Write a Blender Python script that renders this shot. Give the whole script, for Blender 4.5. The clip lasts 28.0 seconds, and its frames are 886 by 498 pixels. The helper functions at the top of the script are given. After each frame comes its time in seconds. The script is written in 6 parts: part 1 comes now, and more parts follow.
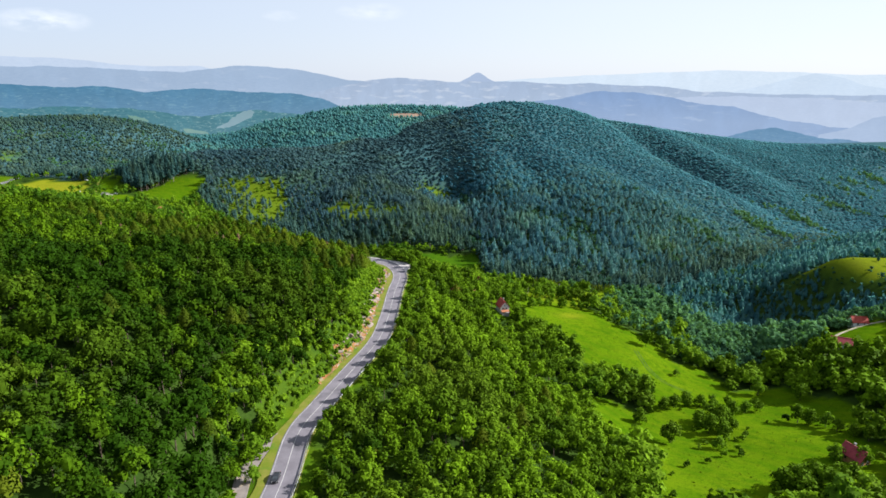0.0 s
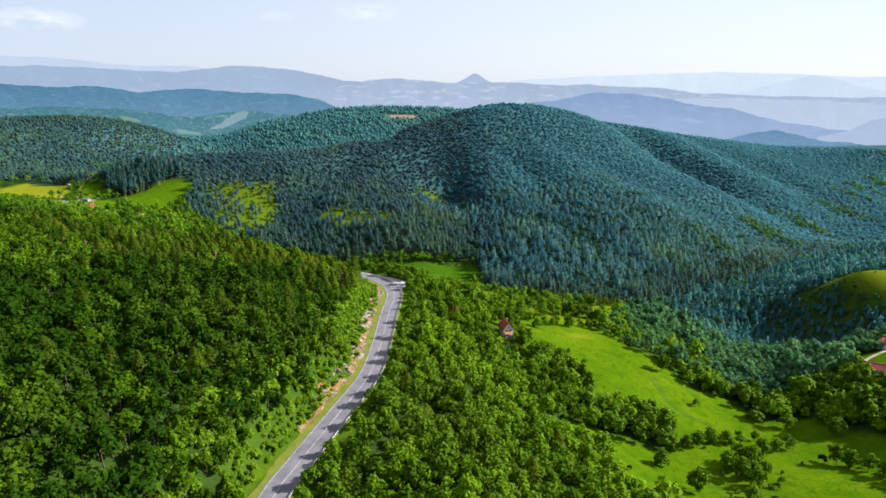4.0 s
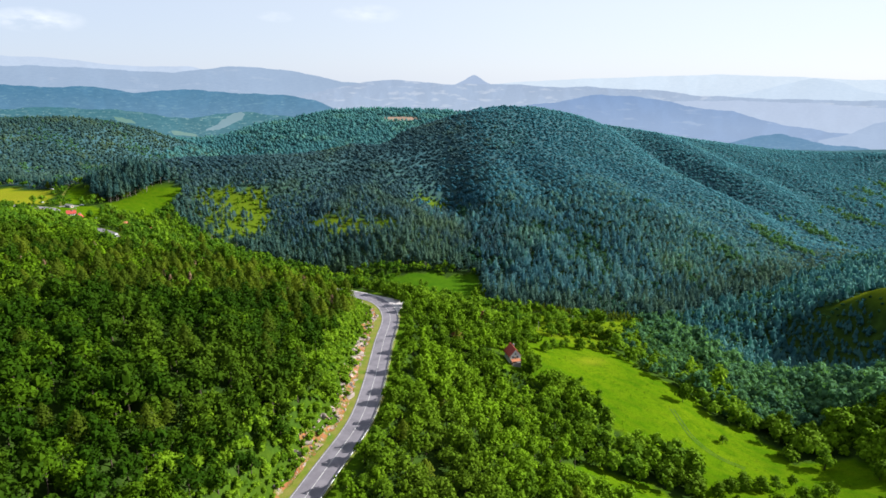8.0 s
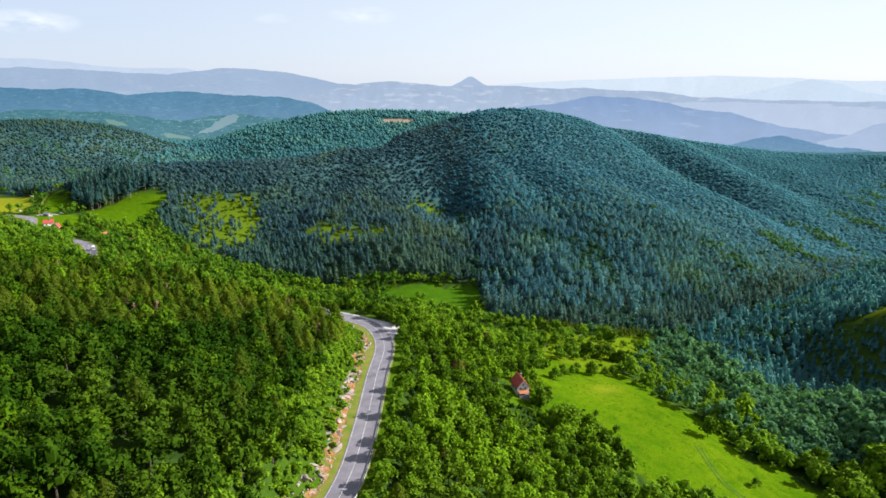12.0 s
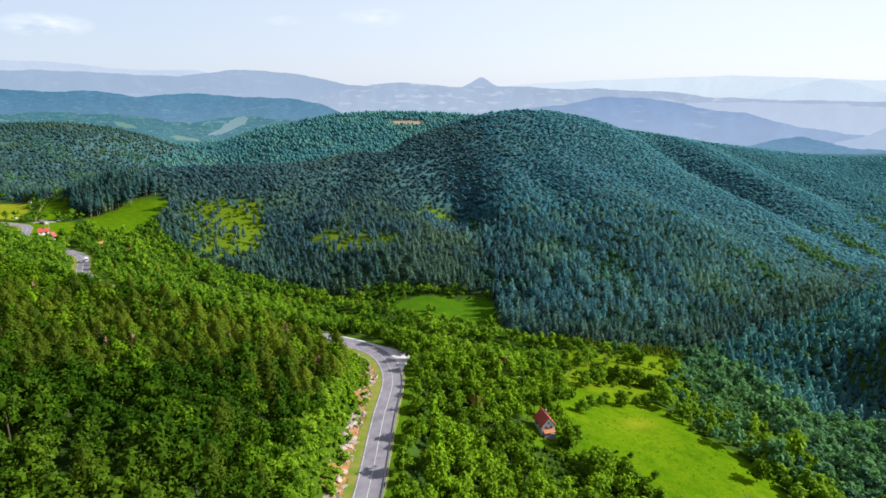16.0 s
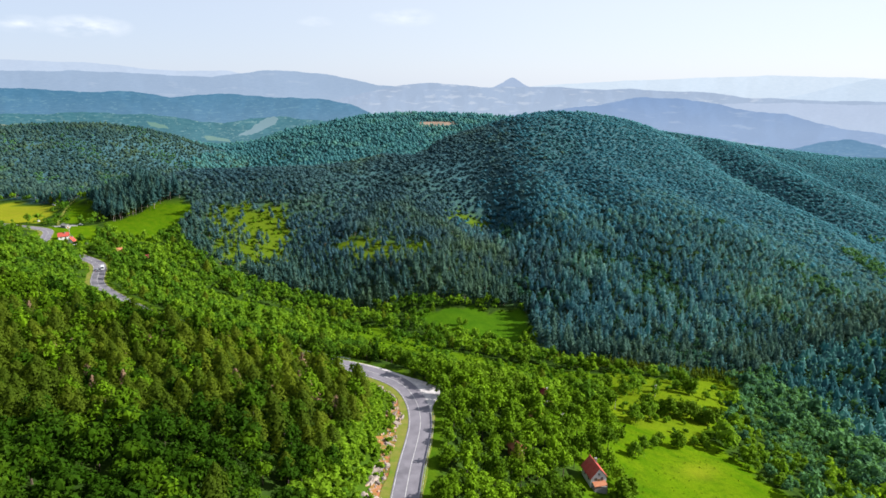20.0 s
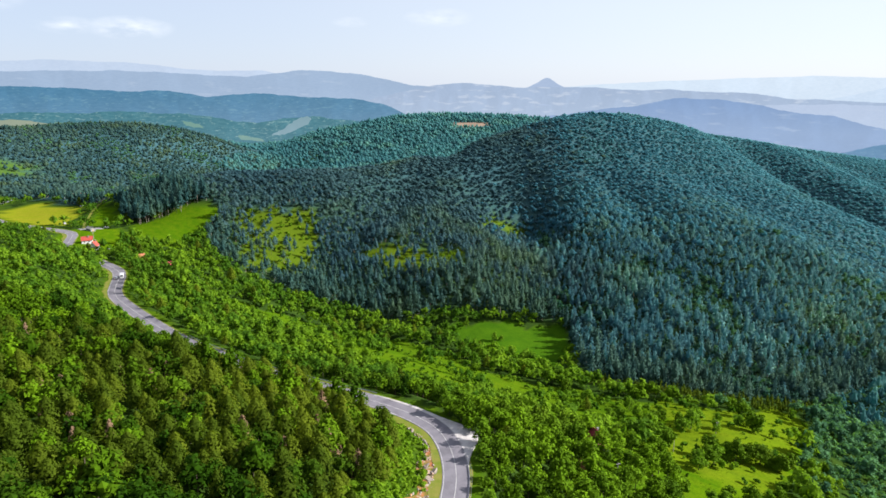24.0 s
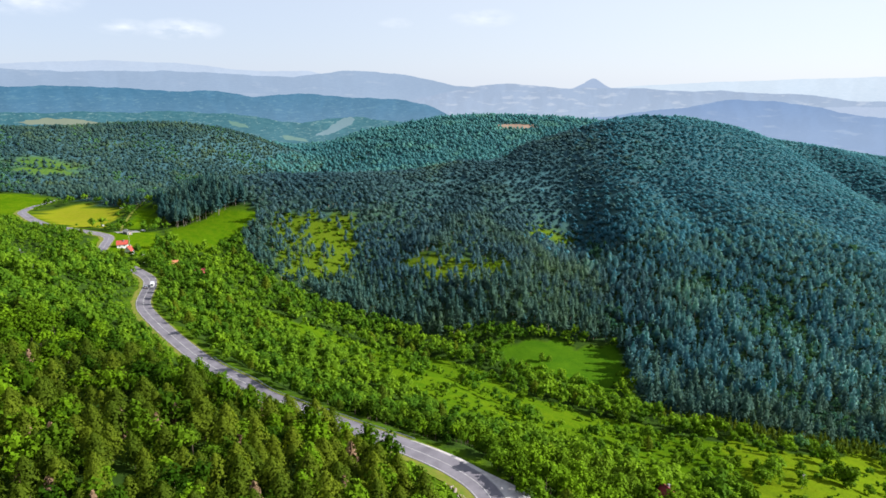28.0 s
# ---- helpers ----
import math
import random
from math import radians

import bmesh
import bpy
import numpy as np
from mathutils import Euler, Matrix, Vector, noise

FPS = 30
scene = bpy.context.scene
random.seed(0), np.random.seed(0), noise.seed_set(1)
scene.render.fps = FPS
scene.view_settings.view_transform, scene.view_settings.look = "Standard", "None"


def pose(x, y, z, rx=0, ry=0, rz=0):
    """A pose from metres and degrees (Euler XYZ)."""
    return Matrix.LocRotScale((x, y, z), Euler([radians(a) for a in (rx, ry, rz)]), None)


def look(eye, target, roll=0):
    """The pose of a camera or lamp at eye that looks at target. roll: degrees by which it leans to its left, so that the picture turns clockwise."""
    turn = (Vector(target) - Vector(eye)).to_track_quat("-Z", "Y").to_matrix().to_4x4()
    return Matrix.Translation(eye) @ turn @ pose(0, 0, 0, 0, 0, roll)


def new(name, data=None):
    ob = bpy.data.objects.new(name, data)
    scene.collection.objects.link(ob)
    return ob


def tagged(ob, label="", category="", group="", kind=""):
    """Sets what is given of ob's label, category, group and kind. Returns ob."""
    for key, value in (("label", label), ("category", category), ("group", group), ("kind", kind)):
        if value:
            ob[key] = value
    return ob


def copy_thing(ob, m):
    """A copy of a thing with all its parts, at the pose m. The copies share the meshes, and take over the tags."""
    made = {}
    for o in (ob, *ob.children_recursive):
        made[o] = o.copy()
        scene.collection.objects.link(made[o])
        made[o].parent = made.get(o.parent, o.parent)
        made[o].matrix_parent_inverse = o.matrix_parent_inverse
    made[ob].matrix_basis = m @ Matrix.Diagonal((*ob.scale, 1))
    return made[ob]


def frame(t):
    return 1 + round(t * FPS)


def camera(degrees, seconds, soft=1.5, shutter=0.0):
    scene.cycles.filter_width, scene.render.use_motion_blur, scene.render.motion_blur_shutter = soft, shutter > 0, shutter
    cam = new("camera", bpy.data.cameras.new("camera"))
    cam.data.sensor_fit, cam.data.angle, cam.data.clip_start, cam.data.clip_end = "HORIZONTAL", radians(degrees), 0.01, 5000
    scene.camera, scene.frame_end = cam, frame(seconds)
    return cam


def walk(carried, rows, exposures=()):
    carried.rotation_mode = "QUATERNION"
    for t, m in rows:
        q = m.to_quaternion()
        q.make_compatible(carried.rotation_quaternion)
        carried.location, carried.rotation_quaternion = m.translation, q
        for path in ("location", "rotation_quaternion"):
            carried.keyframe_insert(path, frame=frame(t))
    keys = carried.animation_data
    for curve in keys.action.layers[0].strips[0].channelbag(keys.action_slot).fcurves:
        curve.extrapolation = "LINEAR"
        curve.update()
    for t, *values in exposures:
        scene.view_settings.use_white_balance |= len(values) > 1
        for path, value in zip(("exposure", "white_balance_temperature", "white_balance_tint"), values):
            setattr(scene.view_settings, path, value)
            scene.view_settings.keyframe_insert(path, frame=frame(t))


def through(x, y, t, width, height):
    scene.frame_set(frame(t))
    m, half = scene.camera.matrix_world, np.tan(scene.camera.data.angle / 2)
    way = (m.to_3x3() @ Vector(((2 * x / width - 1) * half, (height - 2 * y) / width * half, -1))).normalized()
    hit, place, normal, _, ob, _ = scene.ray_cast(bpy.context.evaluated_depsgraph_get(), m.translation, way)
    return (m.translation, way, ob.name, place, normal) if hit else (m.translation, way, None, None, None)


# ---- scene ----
EXPOSURE = 1.45      # stops
cam = camera(70.32, 28.0, soft=1.6)
# seconds, x, y, z, pitch below the horizon, heading to the left, lean
FLIGHT = [
    (0, 0.02, 0.06, 189.98, 15.414, -0.011, -0.185),
    (1, -0.13, 7.58, 190.05, 15.410, -0.048, -0.108),
    (2, -0.36, 15.11, 190.12, 15.397, -0.166, -0.081),
    (3, -0.62, 22.64, 190.19, 15.378, -0.276, -0.056),
    (4, -0.90, 30.17, 190.25, 15.353, -0.346, -0.016),
    (5, -1.19, 37.71, 190.30, 15.324, -0.385, 0.040),
    (6, -1.47, 45.25, 190.35, 15.292, -0.413, 0.101),
    (7, -1.75, 52.80, 190.38, 15.259, -0.454, 0.156),
    (8, -2.01, 60.34, 190.41, 15.225, -0.522, 0.196),
    (9, -2.26, 67.89, 190.43, 15.191, -0.616, 0.212),
    (10, -2.52, 75.43, 190.43, 15.159, -0.721, 0.204),
    (11, -2.78, 82.98, 190.42, 15.128, -0.809, 0.174),
    (12, -3.06, 90.52, 190.40, 15.099, -0.844, 0.126),
    (13, -3.37, 98.07, 190.38, 15.073, -0.791, 0.068),
    (14, -3.73, 105.61, 190.34, 15.050, -0.623, 0.009),
    (15, -4.15, 113.14, 190.30, 15.031, -0.320, -0.046),
    (16, -4.64, 120.68, 190.24, 15.014, 0.118, -0.089),
    (17, -5.22, 128.21, 190.19, 15.001, 0.677, -0.117),
    (18, -5.90, 135.73, 190.13, 14.990, 1.330, -0.130),
    (19, -6.68, 143.25, 190.07, 14.983, 2.039, -0.130),
    (20, -7.58, 150.75, 190.01, 14.977, 2.770, -0.119),
    (21, -8.61, 158.25, 189.96, 14.973, 3.495, -0.101),
    (22, -9.75, 165.74, 189.91, 14.971, 4.205, -0.082),
    (23, -11.02, 173.22, 189.88, 14.968, 4.916, -0.062),
    (24, -12.40, 180.69, 189.86, 14.964, 5.667, -0.043),
    (25, -13.87, 188.14, 189.86, 14.959, 6.509, -0.025),
    (26, -15.43, 195.57, 189.88, 14.950, 7.475, -0.005),
    (27, -17.05, 203.00, 189.93, 14.936, 8.529, 0.018),
    (28, -18.70, 210.40, 190.02, 14.917, 9.484, 0.041),
]
walk(cam, [(t, pose(x, y, z, 90 - p, 0, h) @ pose(0, 0, 0, 0, 0, r)) for t, x, y, z, p, h, r in FLIGHT],
     exposures=[(0, EXPOSURE, 6200, 10), (28, EXPOSURE, 6200, 10)])

# ---- sky and sun ----
SUN_AZIMUTH, SUN_HEIGHT = 82.0, 30.0      # degrees to the right of straight ahead (+y), and above the horizon
world = bpy.data.worlds.new("sky")
scene.world = world
world.use_nodes = True
wn, wl = world.node_tree.nodes, world.node_tree.links
sky = wn.new("ShaderNodeTexSky")
sky.sky_type = "NISHITA"
sky.sun_disc = False
sky.sun_elevation, sky.sun_rotation = radians(SUN_HEIGHT), radians(SUN_AZIMUTH)
sky.altitude, sky.air_density, sky.dust_density, sky.ozone_density = 600, 1.0, 0.7, 2.5
# thin fair-weather clouds low over the hills: soft spots in the sky, broken up by noise
way = wn.new("ShaderNodeTexCoord").outputs["Generated"]
stretch = wn.new("ShaderNodeVectorMath")
stretch.operation = "MULTIPLY"
wl.new(way, stretch.inputs[0])
stretch.inputs[1].default_value = (1, 1, 2.6)
fluff = wn.new("ShaderNodeTexNoise")
fluff.inputs["Scale"].default_value, fluff.inputs["Detail"].default_value = 26.0, 6.0
wl.new(stretch.outputs[0], fluff.inputs["Vector"])


def calc(op, a, b=None):
    n = wn.new("ShaderNodeMath")
    n.operation = op
    for i, v in enumerate((a, b)):
        if isinstance(v, bpy.types.NodeSocket):
            wl.new(v, n.inputs[i])
        elif v is not None:
            n.inputs[i].default_value = v
    return n.outputs[0]


cover = None
for spot, wide, thick in (((-0.512, 0.857, 0.070), 0.060, 1.0), ((-0.575, 0.815, 0.071), 0.045, 0.6), ((-0.2335, 0.9694, 0.0844), 0.030, 0.45),
                          ((-0.105, 0.990, 0.091), 0.055, 0.5), ((-0.66, 0.74, 0.10), 0.08, 0.7), ((0.5, 0.84, 0.2), 0.12, 0.6)):
    off = wn.new("ShaderNodeVectorMath")
    off.operation = "SUBTRACT"
    wl.new(way, off.inputs[0])
    off.inputs[1].default_value = spot
    flat = wn.new("ShaderNodeVectorMath")
    flat.operation = "MULTIPLY"
    wl.new(off.outputs[0], flat.inputs[0])
    flat.inputs[1].default_value = (1, 1, 3.6)
    size = wn.new("ShaderNodeVectorMath")
    size.operation = "LENGTH"
    wl.new(flat.outputs[0], size.inputs[0])
    soft = calc("MULTIPLY", calc("MAXIMUM", calc("SUBTRACT", 1.0, calc("DIVIDE", size.outputs["Value"], wide)), 0.0), thick)
    cover = soft if cover is None else calc("MAXIMUM", cover, soft)
cover = calc("MULTIPLY", cover, calc("MAXIMUM", calc("MULTIPLY", calc("SUBTRACT", fluff.outputs["Fac"], 0.36), 4.0), 0.0))
cloud = wn.new("ShaderNodeMix")
cloud.data_type = "RGBA"
wl.new(calc("MINIMUM", cover, 0.7), cloud.inputs[0])
milky = wn.new("ShaderNodeMix")       # summer haze whitens the whole sky
milky.data_type = "RGBA"
milky.inputs[0].default_value = 0.82
wl.new(sky.outputs["Color"], milky.inputs[6])
sunward = wn.new("ShaderNodeVectorMath")      # the haze is whiter towards the sun
sunward.operation = "DOT_PRODUCT"
wl.new(way, sunward.inputs[0])
sunward.inputs[1].default_value = (math.sin(radians(SUN_AZIMUTH)), math.cos(radians(SUN_AZIMUTH)), 0)
glare = wn.new("ShaderNodeMapRange")
glare.interpolation_type = "SMOOTHSTEP"
glare.inputs["From Min"].default_value, glare.inputs["From Max"].default_value = -0.75, 0.62
wl.new(sunward.outputs["Value"], glare.inputs["Value"])
haze_tone = wn.new("ShaderNodeMix")
haze_tone.data_type = "RGBA"
wl.new(glare.outputs["Result"], haze_tone.inputs[0])
haze_tone.inputs[6].default_value, haze_tone.inputs[7].default_value = (3.95, 4.4, 5.35, 1), (5.75, 5.95, 6.35, 1)
wl.new(haze_tone.outputs[2], milky.inputs[7])
wl.new(milky.outputs[2], cloud.inputs[6])
cloud.inputs[7].default_value = (6.9, 7.0, 7.1, 1)
wl.new(cloud.outputs[2], wn["Background"].inputs["Color"])
wn["Background"].inputs["Strength"].default_value = 0.0594
sun = new("sun", bpy.data.lights.new("sun", "SUN"))
sun.data.energy, sun.data.angle, sun.data.color = 5.0, radians(0.6), (1.0, 0.95, 0.86)
a, e = radians(SUN_AZIMUTH), radians(SUN_HEIGHT)
sun.matrix_world = look((0, 0, 0), (-math.sin(a) * math.cos(e), -math.cos(a) * math.cos(e), -math.sin(e)))

# ---- materials ----
def material(name):
    m = bpy.data.materials.new(name)
    m.use_nodes = True
    nt = m.node_tree
    nt.nodes.clear()
    out = nt.nodes.new("ShaderNodeOutputMaterial")

    def node(kind, **values):
        n = nt.nodes.new("ShaderNode" + kind)
        for k, v in values.items():
            if k == "op":
                n.operation = v
            elif k == "attribute":
                n.attribute_name = v
            elif isinstance(v, bpy.types.NodeSocket):
                nt.links.new(v, n.inputs[k.replace("_", " ")])
            else:
                n.inputs[k.replace("_", " ")].default_value = v
        return n

    def mix(f, a, b, blend="MIX"):
        n = nt.nodes.new("ShaderNodeMix")
        n.data_type, n.blend_type = "RGBA", blend
        for sock, v in ((n.inputs[0], f), (n.inputs[6], a), (n.inputs[7], b)):
            if isinstance(v, bpy.types.NodeSocket):
                nt.links.new(v, sock)
            else:
                sock.default_value = v if sock.type == "VALUE" else (*v, 1)
        return n.outputs[2]

    def noise_of(scale, detail=3.0, rough=0.55, where=None):
        n = node("TexNoise", Scale=scale, Detail=detail, Roughness=rough)
        if where is None:
            where = node("NewGeometry").outputs["Position"]
        nt.links.new(where, n.inputs["Vector"])
        return n.outputs["Fac"]

    def ramp(v, lo, hi):
        n = node("MapRange", Value=v)
        n.inputs["From Min"].default_value, n.inputs["From Max"].default_value = lo, hi
        return n.outputs["Result"]

    return m, nt, out, node, mix, noise_of, ramp


def leaf_material(name, dark, light, through=0.35, accent=None, lively=1.0, mottle=0.0, glow=(1.3, 1.35, 0.55)):
    """Foliage: each plant has its own tone (attribute tone), each clump varies a little."""
    m, nt, out, node, mix, noise_of, ramp = material(name)
    tone = node("Attribute", attribute="tone").outputs["Fac"]
    geo = node("NewGeometry")
    base = mix(tone, dark, light)
    if accent:
        patch = ramp(noise_of(0.016, 4.0), 0.52, 0.74)
        base = mix(patch, base, accent)
    wob = ramp(geo.outputs["Random Per Island"], -0.6, 1.3)
    base = mix(wob, mix(1.0, base, tuple(1 - lively * v for v in (0.45, 0.40, 0.45)), "MULTIPLY"), mix(1.0, base, tuple(1 + lively * v for v in (0.25, 0.22, 0.05)), "MULTIPLY"))
    if mottle:
        spray = noise_of(0.75, 3.0, 0.7)
        base = mix(ramp(spray, 0.32, 0.68), mix(1.0, base, (1 - mottle,) * 3, "MULTIPLY"), mix(1.0, base, (1 + mottle,) * 3, "MULTIPLY"))
    p = node("BsdfPrincipled", Base_Color=base, Roughness=0.75)
    p.inputs["Specular IOR Level"].default_value = 0.03
    t = node("BsdfTranslucent", Color=mix(1.0, base, glow, "MULTIPLY"))
    mx = node("MixShader", Fac=through)
    nt.links.new(p.outputs[0], mx.inputs[1])
    nt.links.new(t.outputs[0], mx.inputs[2])
    nt.links.new(mx.outputs[0], out.inputs["Surface"])
    return m


def rough_material(name, a, b, scale, rough=0.85, fine=8.0, bump=0.2, spec=0.3, c=None, c_scale=0.3, metal=0.0):
    """Two colours by coarse noise, darkened and lightened by fine grain, with relief and optional stains."""
    m, nt, out, node, mix, noise_of, ramp = material(name)
    where = node("TexCoord").outputs["Object"]
    base = mix(ramp(noise_of(scale, 4.0, where=where), 0.35, 0.65), a, b)
    if c:
        base = mix(ramp(noise_of(c_scale, 3.0, where=where), 0.55, 0.68), base, c)
    grain = noise_of(scale * fine, 3.0, where=where)
    base = mix(ramp(grain, 0.2, 0.8), mix(1.0, base, (0.78, 0.78, 0.78), "MULTIPLY"), mix(1.0, base, (1.15, 1.15, 1.15), "MULTIPLY"))
    p = node("BsdfPrincipled", Base_Color=base, Roughness=rough, Metallic=metal)
    p.inputs["Specular IOR Level"].default_value = spec
    bm = node("Bump", Strength=bump, Distance=0.05, Height=grain)
    nt.links.new(bm.outputs[0], p.inputs["Normal"])
    nt.links.new(p.outputs[0], out.inputs["Surface"])
    return m


def plain(name, color, rough=0.5, metal=0.0, spec=0.5):
    m, nt, out, node, mix, noise_of, ramp = material(name)
    base = mix(ramp(noise_of(3.0), 0.3, 0.7), tuple(c * 0.88 for c in color), tuple(min(1, c * 1.08) for c in color))
    p = node("BsdfPrincipled", Base_Color=base, Roughness=rough, Metallic=metal)
    p.inputs["Specular IOR Level"].default_value = spec
    nt.links.new(p.outputs[0], out.inputs["Surface"])
    return m


def ground_material():
    """Grass on the meadows (attribute meadow), drier where dry says so, fallen leaves and low growth elsewhere, tinted
    blue for haze on the far hills.
    """
    m, nt, out, node, mix, noise_of, ramp = material("ground")
    meadow = node("Attribute", attribute="meadow").outputs["Fac"]
    dry = node("Attribute", attribute="dry").outputs["Fac"]
    lush = node("Attribute", attribute="lush").outputs["Fac"]
    floor_haze = node("Attribute", attribute="pinewood").outputs["Fac"]
    coarse, mid, fine = noise_of(0.02, 3.0), noise_of(0.13, 4.0), noise_of(1.3, 4.0, 0.7)
    grass = mix(ramp(coarse, 0.35, 0.65), (0.0481, 0.1003, 0.0015), (0.0702, 0.1216, 0.0023))
    grass = mix(ramp(mid, 0.45, 0.75), grass, (0.0334, 0.0821, 0.0015))
    tuft = noise_of(0.42, 4.0, 0.65)
    grass = mix(mix(1.0, ramp(tuft, 0.50, 0.72), (0.8,) * 3, "MULTIPLY"), grass, (0.0254, 0.0684, 0.0015))
    swath = node("TexWave", Scale=0.05, Distortion=9.0, Detail=2.0)
    swath.bands_direction = "DIAGONAL"
    nt.links.new(node("NewGeometry").outputs["Position"], swath.inputs["Vector"])
    grass = mix(mix(1.0, ramp(swath.outputs["Fac"], 0.3, 1.0), (0.16,) * 3, "MULTIPLY"), grass, (0.1026, 0.1307, 0.0046))
    hay = mix(ramp(mid, 0.3, 0.7), (0.1672, 0.1824, 0.0091), (0.2052, 0.19, 0.0152))
    grass = mix(dry, grass, hay)
    grass = mix(lush, grass, mix(ramp(mid, 0.35, 0.7), (0.026, 0.074, 0.003), (0.042, 0.096, 0.003)))
    wild = mix(ramp(mid, 0.35, 0.65), (0.0147, 0.0304, 0.0061), (0.0301, 0.057, 0.0091))
    # haze tint of the hill floor, mixed in as blue
    wild = mix(floor_haze, wild, mix(ramp(mid, 0.35, 0.65), (0.028, 0.068, 0.084), (0.042, 0.090, 0.106)))
    base = mix(meadow, wild, grass)
    base = mix(ramp(fine, 0.25, 0.75), mix(1.0, base, (0.72, 0.74, 0.72), "MULTIPLY"), mix(1.0, base, (1.18, 1.16, 1.1), "MULTIPLY"))
    p = node("BsdfPrincipled", Base_Color=base, Roughness=0.95)
    p.inputs["Specular IOR Level"].default_value = 0.0
    bm = node("Bump", Strength=0.5, Distance=0.35, Height=fine)
    nt.links.new(bm.outputs[0], p.inputs["Normal"])
    nt.links.new(p.outputs[0], out.inputs["Surface"])
    return m


def srgb(*c):
    return tuple((v / 255 / 12.92 if v < 11 else ((v / 255 + 0.055) / 1.055) ** 2.4) for v in c)


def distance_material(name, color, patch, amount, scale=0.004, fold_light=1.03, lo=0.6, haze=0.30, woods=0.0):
    """A far range: it glows with the light of the hazy air in front of it; faint fields and the light and shade of
    folds are painted in.
    """
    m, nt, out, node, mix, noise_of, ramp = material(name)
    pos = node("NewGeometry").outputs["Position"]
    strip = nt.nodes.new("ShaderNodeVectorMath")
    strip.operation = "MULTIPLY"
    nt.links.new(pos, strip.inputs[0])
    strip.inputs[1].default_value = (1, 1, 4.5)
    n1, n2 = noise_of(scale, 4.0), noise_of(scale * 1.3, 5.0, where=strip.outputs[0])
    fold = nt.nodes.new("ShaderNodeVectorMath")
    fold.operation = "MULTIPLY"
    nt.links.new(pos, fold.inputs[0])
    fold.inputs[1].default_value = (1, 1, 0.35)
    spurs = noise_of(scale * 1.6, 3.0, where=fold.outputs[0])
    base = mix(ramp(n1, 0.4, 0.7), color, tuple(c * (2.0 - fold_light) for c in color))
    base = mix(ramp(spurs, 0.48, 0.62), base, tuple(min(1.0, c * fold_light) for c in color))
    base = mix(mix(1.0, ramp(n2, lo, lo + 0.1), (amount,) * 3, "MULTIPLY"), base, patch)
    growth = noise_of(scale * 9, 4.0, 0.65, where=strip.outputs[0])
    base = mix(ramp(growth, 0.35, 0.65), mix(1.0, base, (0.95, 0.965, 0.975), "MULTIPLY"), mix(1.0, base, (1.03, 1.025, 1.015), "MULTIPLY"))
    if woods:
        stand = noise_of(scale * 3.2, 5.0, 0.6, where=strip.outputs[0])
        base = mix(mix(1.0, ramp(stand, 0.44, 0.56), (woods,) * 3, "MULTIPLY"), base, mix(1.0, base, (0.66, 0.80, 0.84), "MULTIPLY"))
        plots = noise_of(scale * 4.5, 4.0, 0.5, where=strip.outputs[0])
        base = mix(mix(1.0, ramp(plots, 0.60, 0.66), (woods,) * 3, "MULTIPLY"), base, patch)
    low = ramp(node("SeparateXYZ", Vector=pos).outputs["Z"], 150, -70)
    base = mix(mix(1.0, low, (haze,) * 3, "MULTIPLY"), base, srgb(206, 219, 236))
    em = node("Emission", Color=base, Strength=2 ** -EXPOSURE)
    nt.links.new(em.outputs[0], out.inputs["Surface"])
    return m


BROADLEAF = leaf_material("broadleaf", (0.0135, 0.037, 0.001), (0.092, 0.170, 0.004), 0.16, (0.064, 0.108, 0.006), 0.85, 0.3)
FRESH_LEAF = leaf_material("fresh_leaf", (0.046, 0.108, 0.008), (0.132, 0.226, 0.011), 0.42, None, 0.75, 0.28)
PINE = leaf_material("pine_needles", (0.047, 0.076, 0.006), (0.108, 0.142, 0.010), 0.42, None, 1.0)
# Haze is painted into these needle colours: bluer and paler for the farther stands.
HAZED_HILL_PINE = leaf_material("hazed_hill_needles", (0.036, 0.096, 0.142), (0.102, 0.182, 0.196), 0.64, (0.116, 0.184, 0.112), 0.6, 0.22, glow=(1.15, 1.15, 1.0))
HAZED_UPPER_PINE = leaf_material("hazed_upper_needles", (0.071, 0.210, 0.284), (0.123, 0.309, 0.380), 0.70, (0.121, 0.276, 0.311), 0.3, 0.12, glow=(1.15, 1.15, 1.0))
HAZED_LOW_PINE = leaf_material("hazed_low_needles", (0.066, 0.172, 0.232), (0.170, 0.326, 0.326), 0.70, (0.178, 0.300, 0.216), 0.45, 0.18, glow=(1.15, 1.15, 1.0))
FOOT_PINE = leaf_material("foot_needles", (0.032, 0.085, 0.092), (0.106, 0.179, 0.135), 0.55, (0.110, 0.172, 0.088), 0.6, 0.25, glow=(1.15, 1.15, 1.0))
HAZED_FAR_PINE = leaf_material("hazed_far_needles", (0.032, 0.080, 0.090), (0.068, 0.126, 0.110), 0.58, (0.098, 0.150, 0.070), 0.4, 0.2, glow=(1.15, 1.15, 1.0))
HAZED_BACK_PINE = leaf_material("hazed_back_needles", (0.062, 0.188, 0.222), (0.098, 0.250, 0.264), 0.62, (0.136, 0.288, 0.240), 0.3, 0.12, glow=(1.15, 1.15, 1.0))
TUFT = leaf_material("tussock_grass", (0.057, 0.0988, 0.0023), (0.0912, 0.1292, 0.0046), 0.3)
DEAD_LEAF = leaf_material("dead_needles", (0.13, 0.080, 0.054), (0.19, 0.125, 0.088), 0.2)
GROUND = ground_material()
PALE_BARK = rough_material("pale_pine_bark", (0.17, 0.14, 0.115), (0.24, 0.20, 0.17), 1.2, 0.9)
